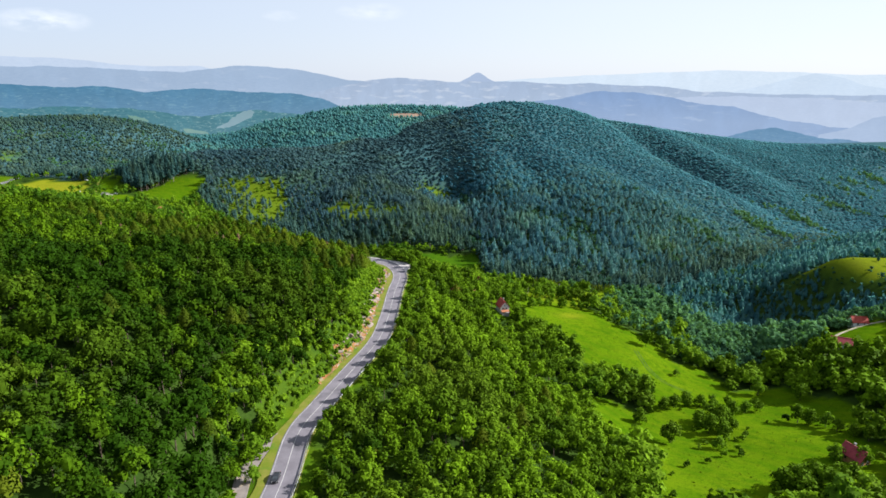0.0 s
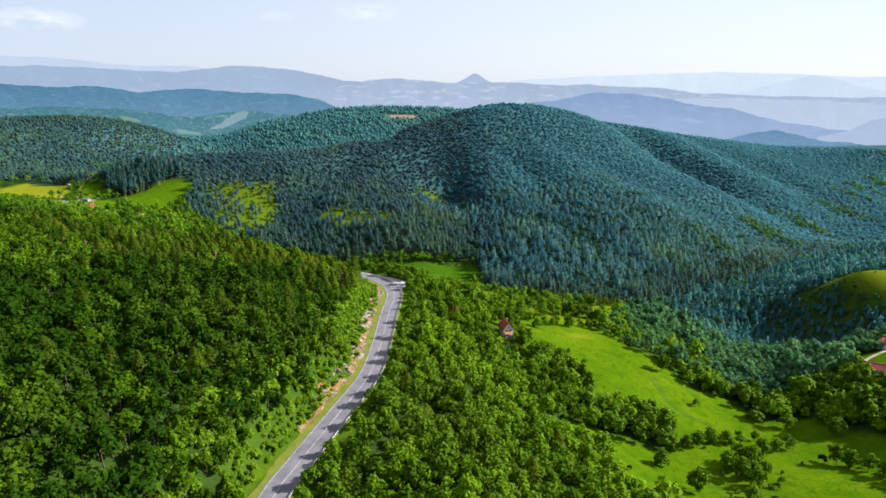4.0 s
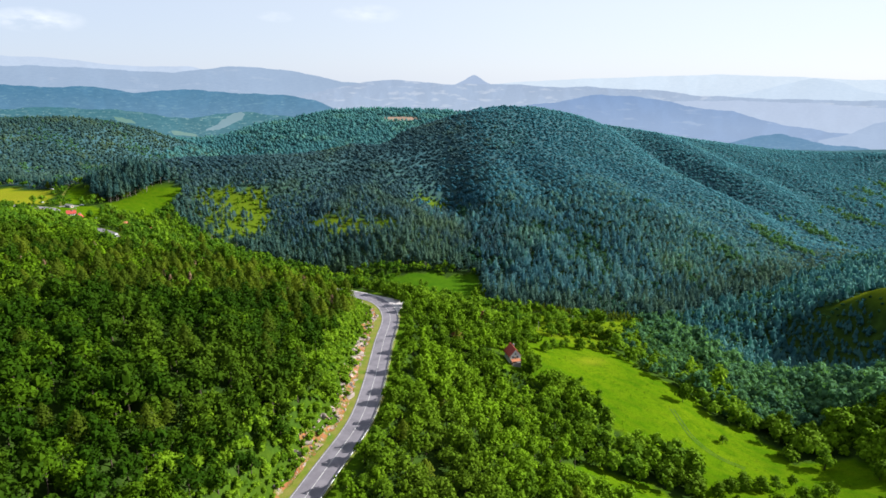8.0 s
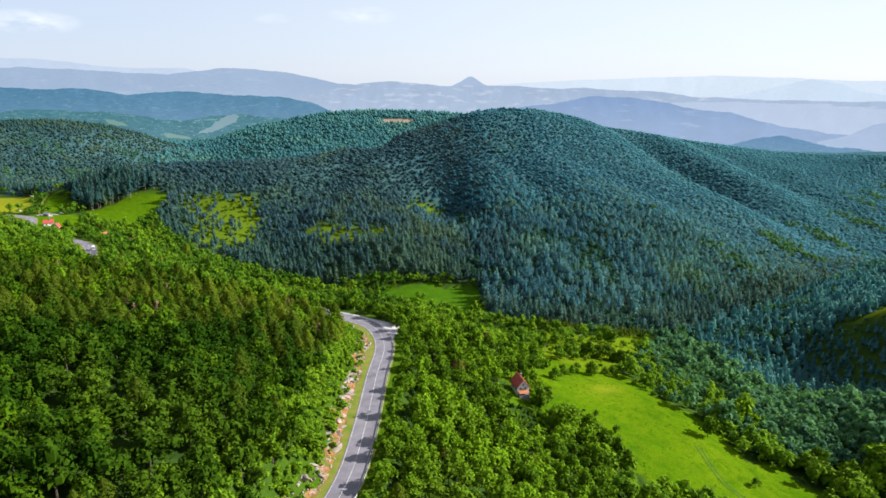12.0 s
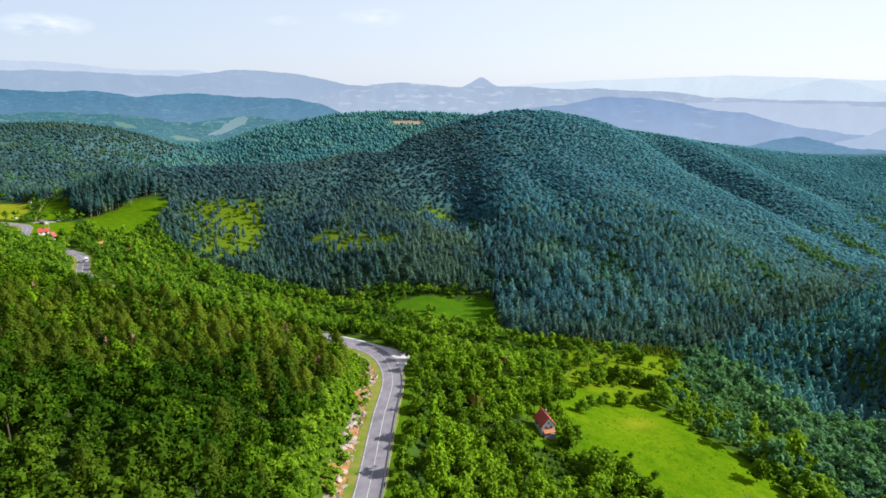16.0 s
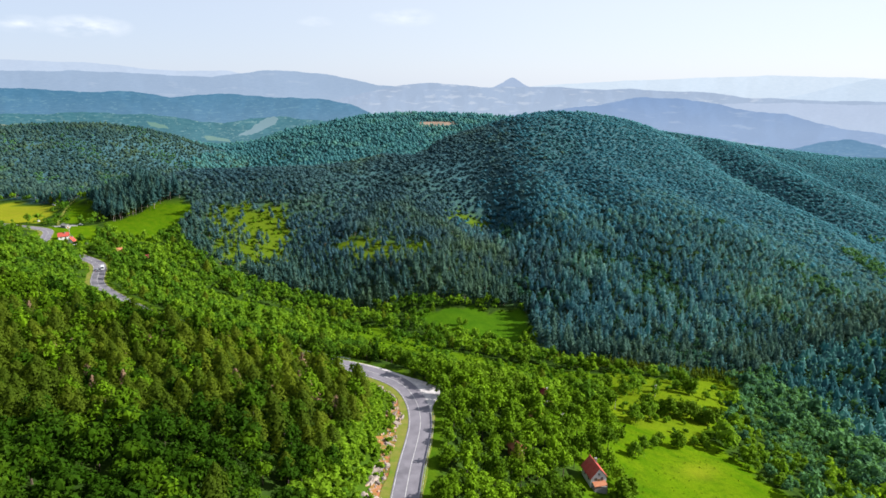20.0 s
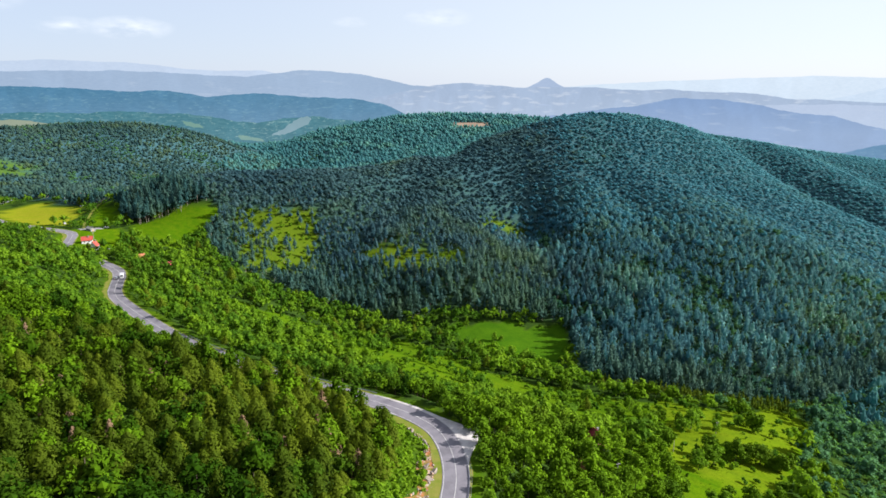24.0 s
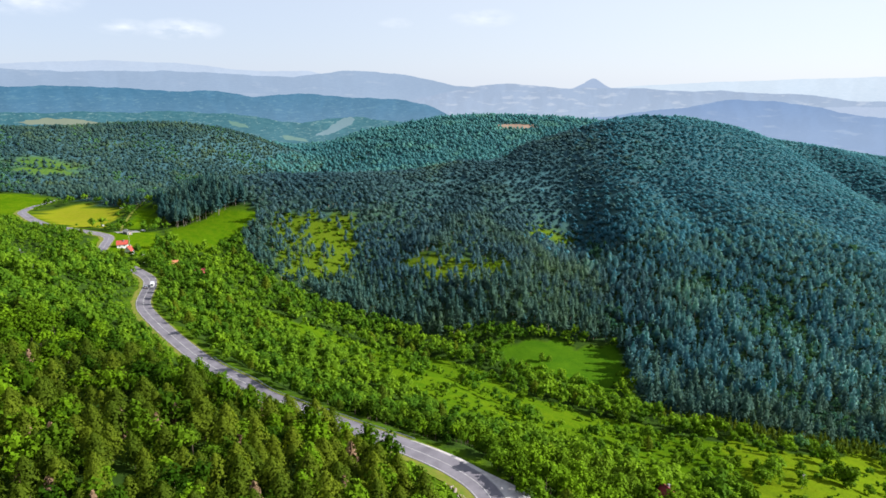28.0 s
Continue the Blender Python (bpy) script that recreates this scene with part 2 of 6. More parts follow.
BARK = rough_material("bark", (0.0456, 0.0342, 0.0228), (0.0836, 0.0646, 0.0456), 1.2, 0.9)
ASPHALT = rough_material("asphalt", (0.113, 0.103, 0.120), (0.152, 0.140, 0.160), 0.25, 0.8, 30.0, 0.15, 0.3, (0.076, 0.071, 0.083), 0.08)
PAINT = rough_material("road_paint", (0.2944, 0.2852, 0.2852), (0.46, 0.4508, 0.4416), 0.4, 0.7, 12.0, 0.05, 0.2, (0.2208, 0.2116, 0.2208), 0.6)
STEEL = rough_material("galvanised_steel", (0.342, 0.3496, 0.3572), (0.456, 0.4636, 0.4712), 1.0, 0.45, 8.0, 0.05, 0.5, metal=0.7)
GRAVEL = rough_material("gravel", (0.3036, 0.276, 0.276), (0.414, 0.3864, 0.3772), 0.5, 0.95, 14.0, 0.5)
VERGE = rough_material("dry_verge", (0.0988, 0.1292, 0.0114), (0.152, 0.1444, 0.0304), 0.3, 0.95, 12.0, 0.5, 0.1, (0.076, 0.1292, 0.0114), 0.18)
ROCK = rough_material("limestone", (0.1596, 0.1254, 0.1064), (0.2584, 0.2204, 0.1976), 0.5, 0.9, 6.0, 0.6, 0.2, (0.38, 0.2052, 0.0912), 0.25)
SOIL = rough_material("clay_bank", (0.228, 0.0836, 0.038), (0.0646, 0.0912, 0.0091), 0.55, 0.95, 6.0, 0.8, 0.1, (0.2584, 0.2052, 0.1672), 0.45)
TERRACOTTA = rough_material("roof_tiles", (0.2584, 0.0342, 0.0243), (0.3192, 0.057, 0.038), 0.8, 0.8, 10.0, 0.4, 0.3, (0.228, 0.0608, 0.038), 0.6)
MAROON = rough_material("old_roof_tiles", (0.1824, 0.0228, 0.0304), (0.2432, 0.0342, 0.0418), 0.8, 0.8, 10.0, 0.4, 0.3, (0.1292, 0.0304, 0.0304), 0.6)
ORANGE_TILE = rough_material("new_roof_tiles", (0.2736, 0.0988, 0.0456), (0.3192, 0.1292, 0.0608), 0.8, 0.8, 10.0, 0.4)
PLASTER = rough_material("white_plaster", (0.5472, 0.5548, 0.5624), (0.608, 0.608, 0.608), 0.7, 0.9, 10.0, 0.2, 0.2, (0.4712, 0.456, 0.4256), 0.5)
TIMBER = rough_material("brown_timber", (0.2584, 0.1292, 0.0532), (0.342, 0.1824, 0.076), 0.9, 0.8, 9.0, 0.4)
CONCRETE = rough_material("pale_concrete", (0.1672, 0.1634, 0.152), (0.2128, 0.2052, 0.19), 0.5, 0.9, 12.0, 0.2)
WINDOW = plain("window_pane", (0.03, 0.035, 0.04), 0.1, 0.0, 0.8)
BLACK_PAINT = plain("black_car_paint", (0.012, 0.013, 0.016), 0.25, 0.0, 0.6)
WHITE_PAINT = plain("white_car_paint", (0.42, 0.42, 0.43), 0.35)
RED_PAINT = plain("red_car_paint", (0.45, 0.03, 0.03), 0.3)
GREY_PAINT = plain("grey_car_paint", (0.22, 0.23, 0.25), 0.3, 0.2)
RUBBER = plain("tyre_rubber", (0.02, 0.02, 0.02), 0.8)
LAMP_GLASS = plain("lamp_glass", (0.6, 0.6, 0.58), 0.15)
DIRT = rough_material("dirt_track", (0.3192, 0.2736, 0.1976), (0.3952, 0.3496, 0.2736), 0.4, 0.95, 10.0, 0.4, 0.1, (0.19, 0.2052, 0.076), 0.3)
TRACK_GRASS = rough_material("pressed_grass", (0.030, 0.068, 0.006), (0.045, 0.085, 0.008), 0.5, 0.95, 8.0, 0.3, 0.1)
# valley foliage with the blue of haze and shade mixed into its colour
HAZED_LEAF = leaf_material("hazed_leaf", (0.0215, 0.0670, 0.050), (0.078, 0.174, 0.070), 0.36, None, 0.7, 0.3)
HAZED_VALLEY_PINE = leaf_material("hazed_valley_needles", (0.048, 0.146, 0.178), (0.106, 0.238, 0.240), 0.62, None, 0.6, 0.25, glow=(1.15, 1.15, 1.0))
TAN_FIELD = rough_material("tan_field", (0.1672, 0.114, 0.0836), (0.2052, 0.1444, 0.1064), 0.05, 0.95, 9.0, 0.2, 0.1)
POLE_WOOD = rough_material("pole_wood", (0.228, 0.2128, 0.19), (0.304, 0.2888, 0.2584), 1.5, 0.9)
# ---- landforms: the lines that the relief is drawn from (x, y, ground height) ----
ROAD_LINE = [
    (-50, -60, 91.5), (-46, 40, 90), (-44, 90, 89.2), (-42.2, 138, 88), (-43.1, 166, 87.5), (-39.5, 184, 87), (-33, 210, 86.5),
    (-26.5, 237, 86), (-24.8, 266, 85), (-24.5, 303, 84), (-24, 335, 82.4), (-30, 357, 81.4), (-41, 369, 81),
    (-58, 378, 81), (-72, 384, 80.5), (-115, 406, 77.5), (-132, 418, 76.5), (-156, 434, 75), (-190, 463, 72.3),
    (-226, 496, 70), (-240, 512, 69.4), (-250, 530, 69), (-258, 545, 68.5), (-272, 562, 68), (-310, 590, 67),
    (-345, 615, 66), (-358, 636, 66), (-377, 664, 66), (-421, 680, 66), (-456, 689, 67), (-505, 721, 67),
    (-530, 749, 66), (-569, 839, 60),
]
LANDFORMS = {
    "near_slope": [(-58, 200, 105), (-49, 237, 101), (-81, 236, 112), (-82, 201, 112), (-75, 150, 110), (-70, 100, 110),
                   (-101, 320, 105), (-60, 328, 93), (-104, 330, 102), (-155, 347, 104), (-208, 421, 96), (-240, 471, 84),
                   (-150, 250, 118), (-200, 330, 112), (-180, 430, 84), (-261, 488, 92), (-325, 526, 85), (-120, 375, 96)],
    "high_left": [(-300, 400, 108), (-400, 500, 102), (-520, 600, 90), (-400, 300, 130), (-300, 200, 134),
                  (-200, 100, 130), (-150, 0, 122), (0, -100, 100), (-300, -100, 138)],
    "right_slope": [(-4, 180, 81), (20, 176, 73), (34, 336, 59), (58, 307, 51), (66, 262, 46), (106, 324, 42),
                    (121, 301, 36), (105, 357, 42), (84, 239, 44), (85, 211, 50), (101, 183, 55), (140, 227, 46),
                    (150, 200, 50), (215, 316, 47), (250, 353, 45), (184, 378, 21), (0, 60, 84), (100, 0, 70), (200, 100, 70)],
    "stream": [(165, 280, 34), (180, 330, 26), (190, 400, 14), (195, 480, 1), (200, 574, -9), (240, 620, -13),
               (304, 660, -14), (420, 760, -20), (580, 885, -28), (900, 1150, -40)],
    "grass_knoll": [(302, 474, 47), (294, 410, 46), (300, 440, 48), (335, 440, 52), (325, 488, 47), (270, 445, 7), (262, 410, 16), (272, 485, 2), (420, 500, 44), (360, 570, 20), (500, 700, 5)],
    "below_bend": [(-55, 448, 48), (33, 465, 29), (107, 463, 28), (74, 529, 11), (64, 556, 6), (70, 400, 44),
                   (-108, 618, 6), (-146, 612, 15), (-20, 540, 14), (-80, 520, 34), (-20, 430, 54), (-4, 370, 70),
                   (-128, 482, 55), (-200, 560, 43), (-235, 590, 53), (0, 300, 74), (-8, 240, 79)],
    "clearing": [(13, 595, 2), (-17, 608, 4), (20, 625, 3), (-40, 625, 6)],
    "hill_face": [(-52, 676, 32), (-66, 660, 24), (-204, 716, 48), (-160, 660, 26), (124, 651, 18), (255, 749, 36),
                  (147, 874, 78), (10, 821, 48), (54, 793, 57), (-180, 780, 70), (200, 1000, 110), (525, 1029, 34),
                  (400, 900, 32), (320, 1010, 72), (100, 940, 105), (-60, 800, 62)],
    "crest": [(-450, 800, 62), (-398, 795, 77), (-354, 795, 88), (-309, 830, 93), (-245, 835, 94), (-190, 870, 92), (-118, 950, 99), (-58, 980, 114), (0, 995, 131), (52, 1015, 147), (105, 1040, 150), (150, 1070, 148), (215, 1110, 134), (331, 1225, 97),
              (431, 1289, 76), (600, 1350, 60), (870, 1260, 46), (1300, 1500, 40)],
    "back_ridge": [(-310, 1875, 102), (-500, 1780, 74), (-620, 1720, 22), (-500, 1480, -12), (-420, 1240, 14), (-180, 1900, 96), (0, 1900, 92), (130, 1850, 90)],
    "behind": [(-120, 1120, 50), (-250, 1000, 40), (-400, 900, 48), (-97, 1733, 86), (-350, 1400, 10), (100, 1500, 50), (0, 1330, 40), (-200, 1280, 16), (-90, 980, 78),
               (500, 1850, 20), (200, 2300, -60), (-600, 2100, -40), (900, 2000, -80)],
    "hamlet": [(-291, 765, 75), (-361, 737, 62), (-353, 653, 64), (-278, 604, 61), (-420, 740, 66), (-500, 850, 60)],
    "left_hill": [(-782, 1371, 99), (-702, 1348, 88), (-600, 1250, 46), (-500, 1300, 14), (-745, 1490, 92), (-650, 1560, 58), (-575, 1600, 22), (-900, 1500, 94),
                  (-1050, 1200, 104), (-620, 1000, 50), (-1300, 1500, 70), (-1082, 2800, -80)],
    "far": [(-2500, 0, 120), (-2500, 2500, -60), (-1200, 4500, -220), (0, 4500, -220), (2500, 4000, -220), (3000, 1500, -120),
            (2500, -500, 20), (0, -2500, 90), (1000, 300, 60)],
}


def relief():
    pts = np.array([p for line in LANDFORMS.values() for p in line] + ROAD_LINE, float)
    q = np.hypot(pts[:, None, 0] - pts[None, :, 0], pts[:, None, 1] - pts[None, :, 1])
    a = np.sqrt(q * q + 12.0 ** 2) + np.eye(len(pts)) * -0.8
    mean = pts[:, 2].mean()
    return pts, np.linalg.solve(a, pts[:, 2] - mean), mean


RELIEF_PTS, RELIEF_W, RELIEF_MEAN = relief()


def smooth_curve(points, step):
    """Points every step metres along a Catmull-Rom curve through the given ones."""
    p = np.array(points, float)
    p = np.vstack([2 * p[0] - p[1], p, 2 * p[-1] - p[-2]])
    out = []
    for i in range(1, len(p) - 2):
        n = max(2, int(np.linalg.norm(p[i + 1] - p[i]) / step))
        for k in range(n):
            u = k / n
            out.append(0.5 * (2 * p[i] + (p[i + 1] - p[i - 1]) * u + (2 * p[i - 1] - 5 * p[i] + 4 * p[i + 1] - p[i + 2]) * u * u
                              + (3 * p[i] - p[i - 1] - 3 * p[i + 1] + p[i + 2]) * u ** 3))
    out.append(p[-2])
    return np.array(out)


ROAD = smooth_curve(ROAD_LINE, 2.0)


GULLIES = [(40, 660, 0, 880, 17, 40), (330, 770, 190, 960, 8, 48), (-190, 665, -110, 850, 14, 28), (480, 895, 345, 1145, 40, 50),
           (150, 690, 110, 880, 9, 30), (-90, 680, -50, 850, 8, 26), (640, 960, 500, 1200, 16, 50)]


def bumps(x, y):
    """Rolling unevenness of the ground, in metres."""
    return (np.sin(x / 23 + 1.3) * np.cos(y / 31 + 0.4) * 0.9 + np.sin(x / 9.1 + y / 12.7) * 0.35
            + np.sin(x / 71 - y / 53) * 1.2)


def to_line(x, y, line):
    """Distance to a line, the height on it, and the side (right of its way is positive)."""
    best, high, side = np.full(x.shape, 1e9), np.zeros(x.shape), np.zeros(x.shape)
    for a, b in zip(line[:-1], line[1:]):
        d = b[:2] - a[:2]
        u = np.clip(((x - a[0]) * d[0] + (y - a[1]) * d[1]) / (d @ d), 0, 1)
        ex, ey = x - a[0] - u * d[0], y - a[1] - u * d[1]
        r = np.hypot(ex, ey)
        m = r < best
        best[m], high[m], side[m] = r[m], (a[2] + u * (b[2] - a[2]))[m], (ex * d[1] - ey * d[0])[m]
    return best, high, np.sign(side)


def ground_height(x, y):
    x, y = np.atleast_1d(np.asarray(x, float)), np.atleast_1d(np.asarray(y, float))
    h = np.full(x.shape, RELIEF_MEAN)
    for (px, py, _), w in zip(RELIEF_PTS, RELIEF_W):
        h += w * np.sqrt((x - px) ** 2 + (y - py) ** 2 + 12.0 ** 2)
    d = np.hypot(x + 50, y - 500)
    fade = np.clip((d - 250) / 500, 0, 1)
    h += bumps(x, y) * 0.7 + fade * (np.sin(x / 160 + y / 230) * np.sin(y / 140 - x / 310) * 9)
    # gullies down the face of the hill
    for ax, ay, bx, by, deep, wide in GULLIES:
        u = np.clip(((x - ax) * (bx - ax) + (y - ay) * (by - ay)) / ((bx - ax) ** 2 + (by - ay) ** 2), -0.1, 1)
        r = np.hypot(x - ax - u * (bx - ax), y - ay - u * (by - ay))
        h -= deep * np.sin(np.pi * np.clip(u, 0, 1) * 0.5 + 0.5) ** 2 * np.exp(-(r / wide) ** 2)
    near = (np.abs(x + 250) < 420) & (y > -80) & (y < 900)
    if near.any():
        r, z, side = to_line(x[near], y[near], ROAD[::2])
        hn = h[near]
        # the road bed is level, with a cut bank above it and a fill below it
        wide = 6.0 + 6.5 * ((side < 0) & (y[near] < 166)) + 4.0 * ((side > 0) & (y[near] > 345) & (x[near] > -48))
        k = np.clip((r - wide) / 12.0, 0, 1)
        k = k * k * (3 - 2 * k)
        h[near] = (z - 0.25) * (1 - k) + hn * k
    return h


# ---- zones of the plan ----
MEADOWS = {
    "main": [(68, 454), (71, 409), (101, 413), (99, 386), (111, 359), (123, 349), (129, 325), (150, 316), (146, 293),
             (118, 289), (87, 302), (75, 306), (66, 325), (53, 342), (48, 366)],
    "low": [(42, 265), (72, 262), (92, 257), (120, 263), (143, 277), (117, 250), (102, 232), (111, 225), (96, 210),
            (79, 211), (67, 224), (63, 248)],
    "near": [(125, 240), (143, 252), (167, 249), (174, 220), (159, 199), (117, 183), (103, 177), (66, 169), (75, 194), (108, 213)],
    "up": [(77, 524), (102, 502), (155, 536), (158, 510), (123, 450), (103, 413), (100, 396), (71, 391), (54, 407)],
    "clearing": [(-53, 626), (-29, 638), (35, 643), (41, 623), (23, 549), (11, 575), (-9, 587), (-39, 596)],
    "glade": [(-353, 714), (-320, 757), (-279, 756), (-278, 728), (-283, 705), (-280, 661), (-306, 663), (-330, 678)],
    "strip": [(-397, 698), (-414, 773), (-380, 740), (-374, 705)],
    "hay": [(-517, 741), (-510, 806), (-442, 772), (-404, 708), (-428, 689), (-461, 698)],
    "knoll": [(294, 508), (330, 515), (400, 490), (400, 410), (330, 392), (302, 425), (296, 470)],
    "flank": [(260, 505), (300, 522), (302, 405), (288, 388), (264, 398), (252, 440)],
    "yards": [(-385, 652), (-350, 626), (-320, 608), (-308, 622), (-325, 655), (-335, 690), (-375, 700)],
    "upland": [(-800, 985), (-720, 960), (-680, 1000), (-700, 1045), (-790, 1060)],
    "roadside": [(-640, 690), (-520, 684), (-466, 684), (-500, 712), (-530, 752), (-572, 845), (-640, 850)],
    "hamlet": [(205, 300), (222, 291), (262, 330), (262, 352), (225, 350)],
}
SCRUB = [(-215, 585), (-160, 600), (-92, 600), (-55, 590), (-30, 545), (30, 522), (72, 505), (62, 448), (12, 428), (-45, 440), (-88, 480), (-155, 545)]
THIN = {
    "a": [(-272, 752), (-196, 771), (-172, 690), (-222, 650)],
    "b": [(-146, 723), (-49, 740), (-46, 693), (-111, 693)],
    "c": [(-39, 823), (12, 844), (11, 823), (-27, 798)],
}
SPARSE = [(24, 322), (50, 322), (58, 345), (52, 372), (60, 400), (62, 445), (30, 440), (8, 425), (14, 385), (24, 350)]
PINE_STAND = [(-200, 361), (-150, 395), (-94, 400), (-64, 379), (-38, 350), (-36, 300), (-79, 283), (-127, 268), (-190, 320)]
PADDOCK = [(92, 256), (110, 287), (150, 294), (170, 300), (188, 268), (182, 222), (165, 246), (140, 252), (118, 240)]
HEDGE = [(98, 234), (112, 208), (132, 234), (148, 254), (130, 262), (108, 254)]
ORCHARD = [(104, 362), (128, 352), (160, 385), (165, 430), (128, 445), (105, 410)]
HILL_FOOT = [(-700, 900), (-460, 795), (-400, 778), (-350, 768), (-290, 762), (-272, 690), (-240, 655), (-190, 640), (-130, 640), (-95, 632), (-50, 645),
             (36, 648), (41, 556), (62, 541), (120, 534), (180, 550), (240, 600), (330, 640), (600, 860), (900, 1100), (1500, 1500)]


def inside(x, y, poly):
    r = np.zeros(x.shape, bool)
    for (ax, ay), (bx, by) in zip(poly, poly[1:] + poly[:1]):
        if ay != by:
            r ^= ((ay > y) != (by > y)) & (x < (bx - ax) * (y - ay) / (by - ay) + ax)
    return r


def in_any(x, y, zones):
    r = np.zeros(x.shape, bool)
    for poly in zones.values():
        r |= inside(x, y, poly)
    return r


def south_of(x, y, zones):
    """In a zone or on its side towards the camera, cleared so that trees there don't hide the grass."""
    return in_any(x, y, zones) | in_any(x + 2.5, y + 8, zones) | in_any(x + 4, y + 14, zones)


def foot_of_hill(x):
    return np.interp(x, [p[0] for p in HILL_FOOT], [p[1] for p in HILL_FOOT])


def mesh_object(name, verts, quads=None, tris=None, mats=(), quad_mat=0, tri_mat=0, attrs=None, smooth=False):
    """One mesh from arrays of corners, with the point attributes given."""
    me = bpy.data.meshes.new(name)
    verts = np.asarray(verts, np.float32)
    quads = np.zeros((0, 4), np.int32) if quads is None else np.asarray(quads, np.int32)
    tris = np.zeros((0, 3), np.int32) if tris is None else np.asarray(tris, np.int32)
    me.vertices.add(len(verts))
    me.vertices.foreach_set("co", verts.ravel())
    me.loops.add(quads.size + tris.size)
    me.loops.foreach_set("vertex_index", np.concatenate([quads.ravel(), tris.ravel()]))
    me.polygons.add(len(quads) + len(tris))
    me.polygons.foreach_set("loop_start", np.concatenate([np.arange(len(quads)) * 4, quads.size + np.arange(len(tris)) * 3]).astype(np.int32))
    qm = np.broadcast_to(np.asarray(quad_mat, np.int32), (len(quads),))
    tm = np.broadcast_to(np.asarray(tri_mat, np.int32), (len(tris),))
    me.polygons.foreach_set("material_index", np.concatenate([qm, tm]).astype(np.int32))
    me.polygons.foreach_set("use_smooth", np.full(len(quads) + len(tris), smooth))
    for m in mats:
        me.materials.append(m)
    for key, values in (attrs or {}).items():
        me.attributes.new(key, "FLOAT", "POINT").data.foreach_set("value", np.asarray(values, np.float32))
    me.update()
    me.validate()
    return new(name, me)


def spread(lo, a, b, hi, fine, grow=1.16):
    """Coordinates that are fine between a and b and coarser outside, from lo to hi."""
    mid = list(np.arange(a, b + fine, fine))
    step, left = fine, [mid[0]]
    while left[-1] > lo:
        step = min(step * grow, 160)
        left.append(left[-1] - step)
    step, right = fine, [mid[-1]]
    while right[-1] < hi:
        step = min(step * grow, 160)
        right.append(right[-1] + step)
    return np.array(left[:0:-1] + mid + right[1:])


# ---- the ground: one sheet to the horizon ----
GX, GY = spread(-4600, -420, 180, 4600, 3.5, 1.09), spread(-3000, 80, 650, 4700, 3.5, 1.09)
gx, gy = np.meshgrid(GX, GY)
GZ = ground_height(gx.ravel(), gy.ravel()).reshape(gx.shape)
n, k = len(GX), len(GY)
corner = (np.arange(k - 1)[:, None] * n + np.arange(n - 1)[None, :]).ravel()
fx, fy = gx.ravel(), gy.ravel()
wobx, woby = fx + 3 * np.sin(fy / 7.0) + 2 * np.sin(fy / 2.9), fy + 3 * np.sin(fx / 6.1) + 2 * np.sin(fx / 3.3)
OPEN = {k: MEADOWS[k] for k in ("main", "low", "near", "up")}
meadow = (in_any(wobx, woby, MEADOWS) | inside(wobx, woby, PADDOCK) | inside(wobx, woby, HEDGE) | south_of(wobx, woby, OPEN)) * 1.0
scrub = inside(wobx, woby, SCRUB) | inside(wobx, woby, SPARSE) | in_any(wobx, woby, THIN)
thin_wood = in_any(wobx, woby, THIN)
meadow = np.maximum(meadow, scrub * 0.85 - thin_wood * 0.25)
bank_r, _, bank_side = to_line(fx, fy, ROAD[::2])
meadow = np.maximum(meadow, ((bank_r < 15) & (bank_side < 0) & (fy > 170) & (fy < 372)) * 0.35)
meadow = np.maximum(meadow, (bank_r < 8) * 0.7)
knoll = inside(wobx, woby, MEADOWS["knoll"]) * (0.15 + 0.85 * np.clip((fx - 298) / 8, 0, 1))
dry = (inside(wobx, woby, MEADOWS["hay"]) * 0.75 + inside(wobx, woby, MEADOWS["up"]) * 0.18 + knoll * 0.45 + thin_wood * 0.2
       + 0.45 * np.exp(-(((fx - 79) * 0.8 + (fy - 364) * 0.6) / 10) ** 2 - (((fy - 364) * 0.8 - (fx - 79) * 0.6) / 5) ** 2))
# knoll's west face and flank take the darker wild colour in place of shade
meadow = meadow - inside(wobx, woby, MEADOWS["knoll"]) * 0.95 + knoll * 0.75 - inside(wobx, woby, MEADOWS["clearing"]) * 0.1
meadow = meadow - inside(wobx, woby, MEADOWS["flank"]) * 1.0
meadow = meadow - inside(wobx, woby, MEADOWS["upland"]) * 0.2
lush = inside(wobx, woby, MEADOWS["clearing"]) * 0.9 + inside(wobx, woby, MEADOWS["glade"]) * 0.12
# haze put into the forest floor: a blue tint growing with distance
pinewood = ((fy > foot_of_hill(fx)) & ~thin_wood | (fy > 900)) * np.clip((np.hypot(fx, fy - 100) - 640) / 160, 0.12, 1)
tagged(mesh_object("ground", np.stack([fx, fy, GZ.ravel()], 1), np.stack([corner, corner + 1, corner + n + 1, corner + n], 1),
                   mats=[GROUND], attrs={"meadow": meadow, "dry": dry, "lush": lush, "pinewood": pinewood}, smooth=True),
       "green hill country with meadows and forest floor", "ground", kind="structure")


def surface(x, y):
    """Height of the ground sheet at points, between its corners."""
    x, y = np.atleast_1d(np.asarray(x, float)), np.atleast_1d(np.asarray(y, float))
    i = np.clip(np.searchsorted(GX, x) - 1, 0, len(GX) - 2)
    j = np.clip(np.searchsorted(GY, y) - 1, 0, len(GY) - 2)
    u, v = (x - GX[i]) / (GX[i + 1] - GX[i]), (y - GY[j]) / (GY[j + 1] - GY[j])
    return (GZ[j, i] * (1 - u) + GZ[j, i + 1] * u) * (1 - v) + (GZ[j + 1, i] * (1 - u) + GZ[j + 1, i + 1] * u) * v


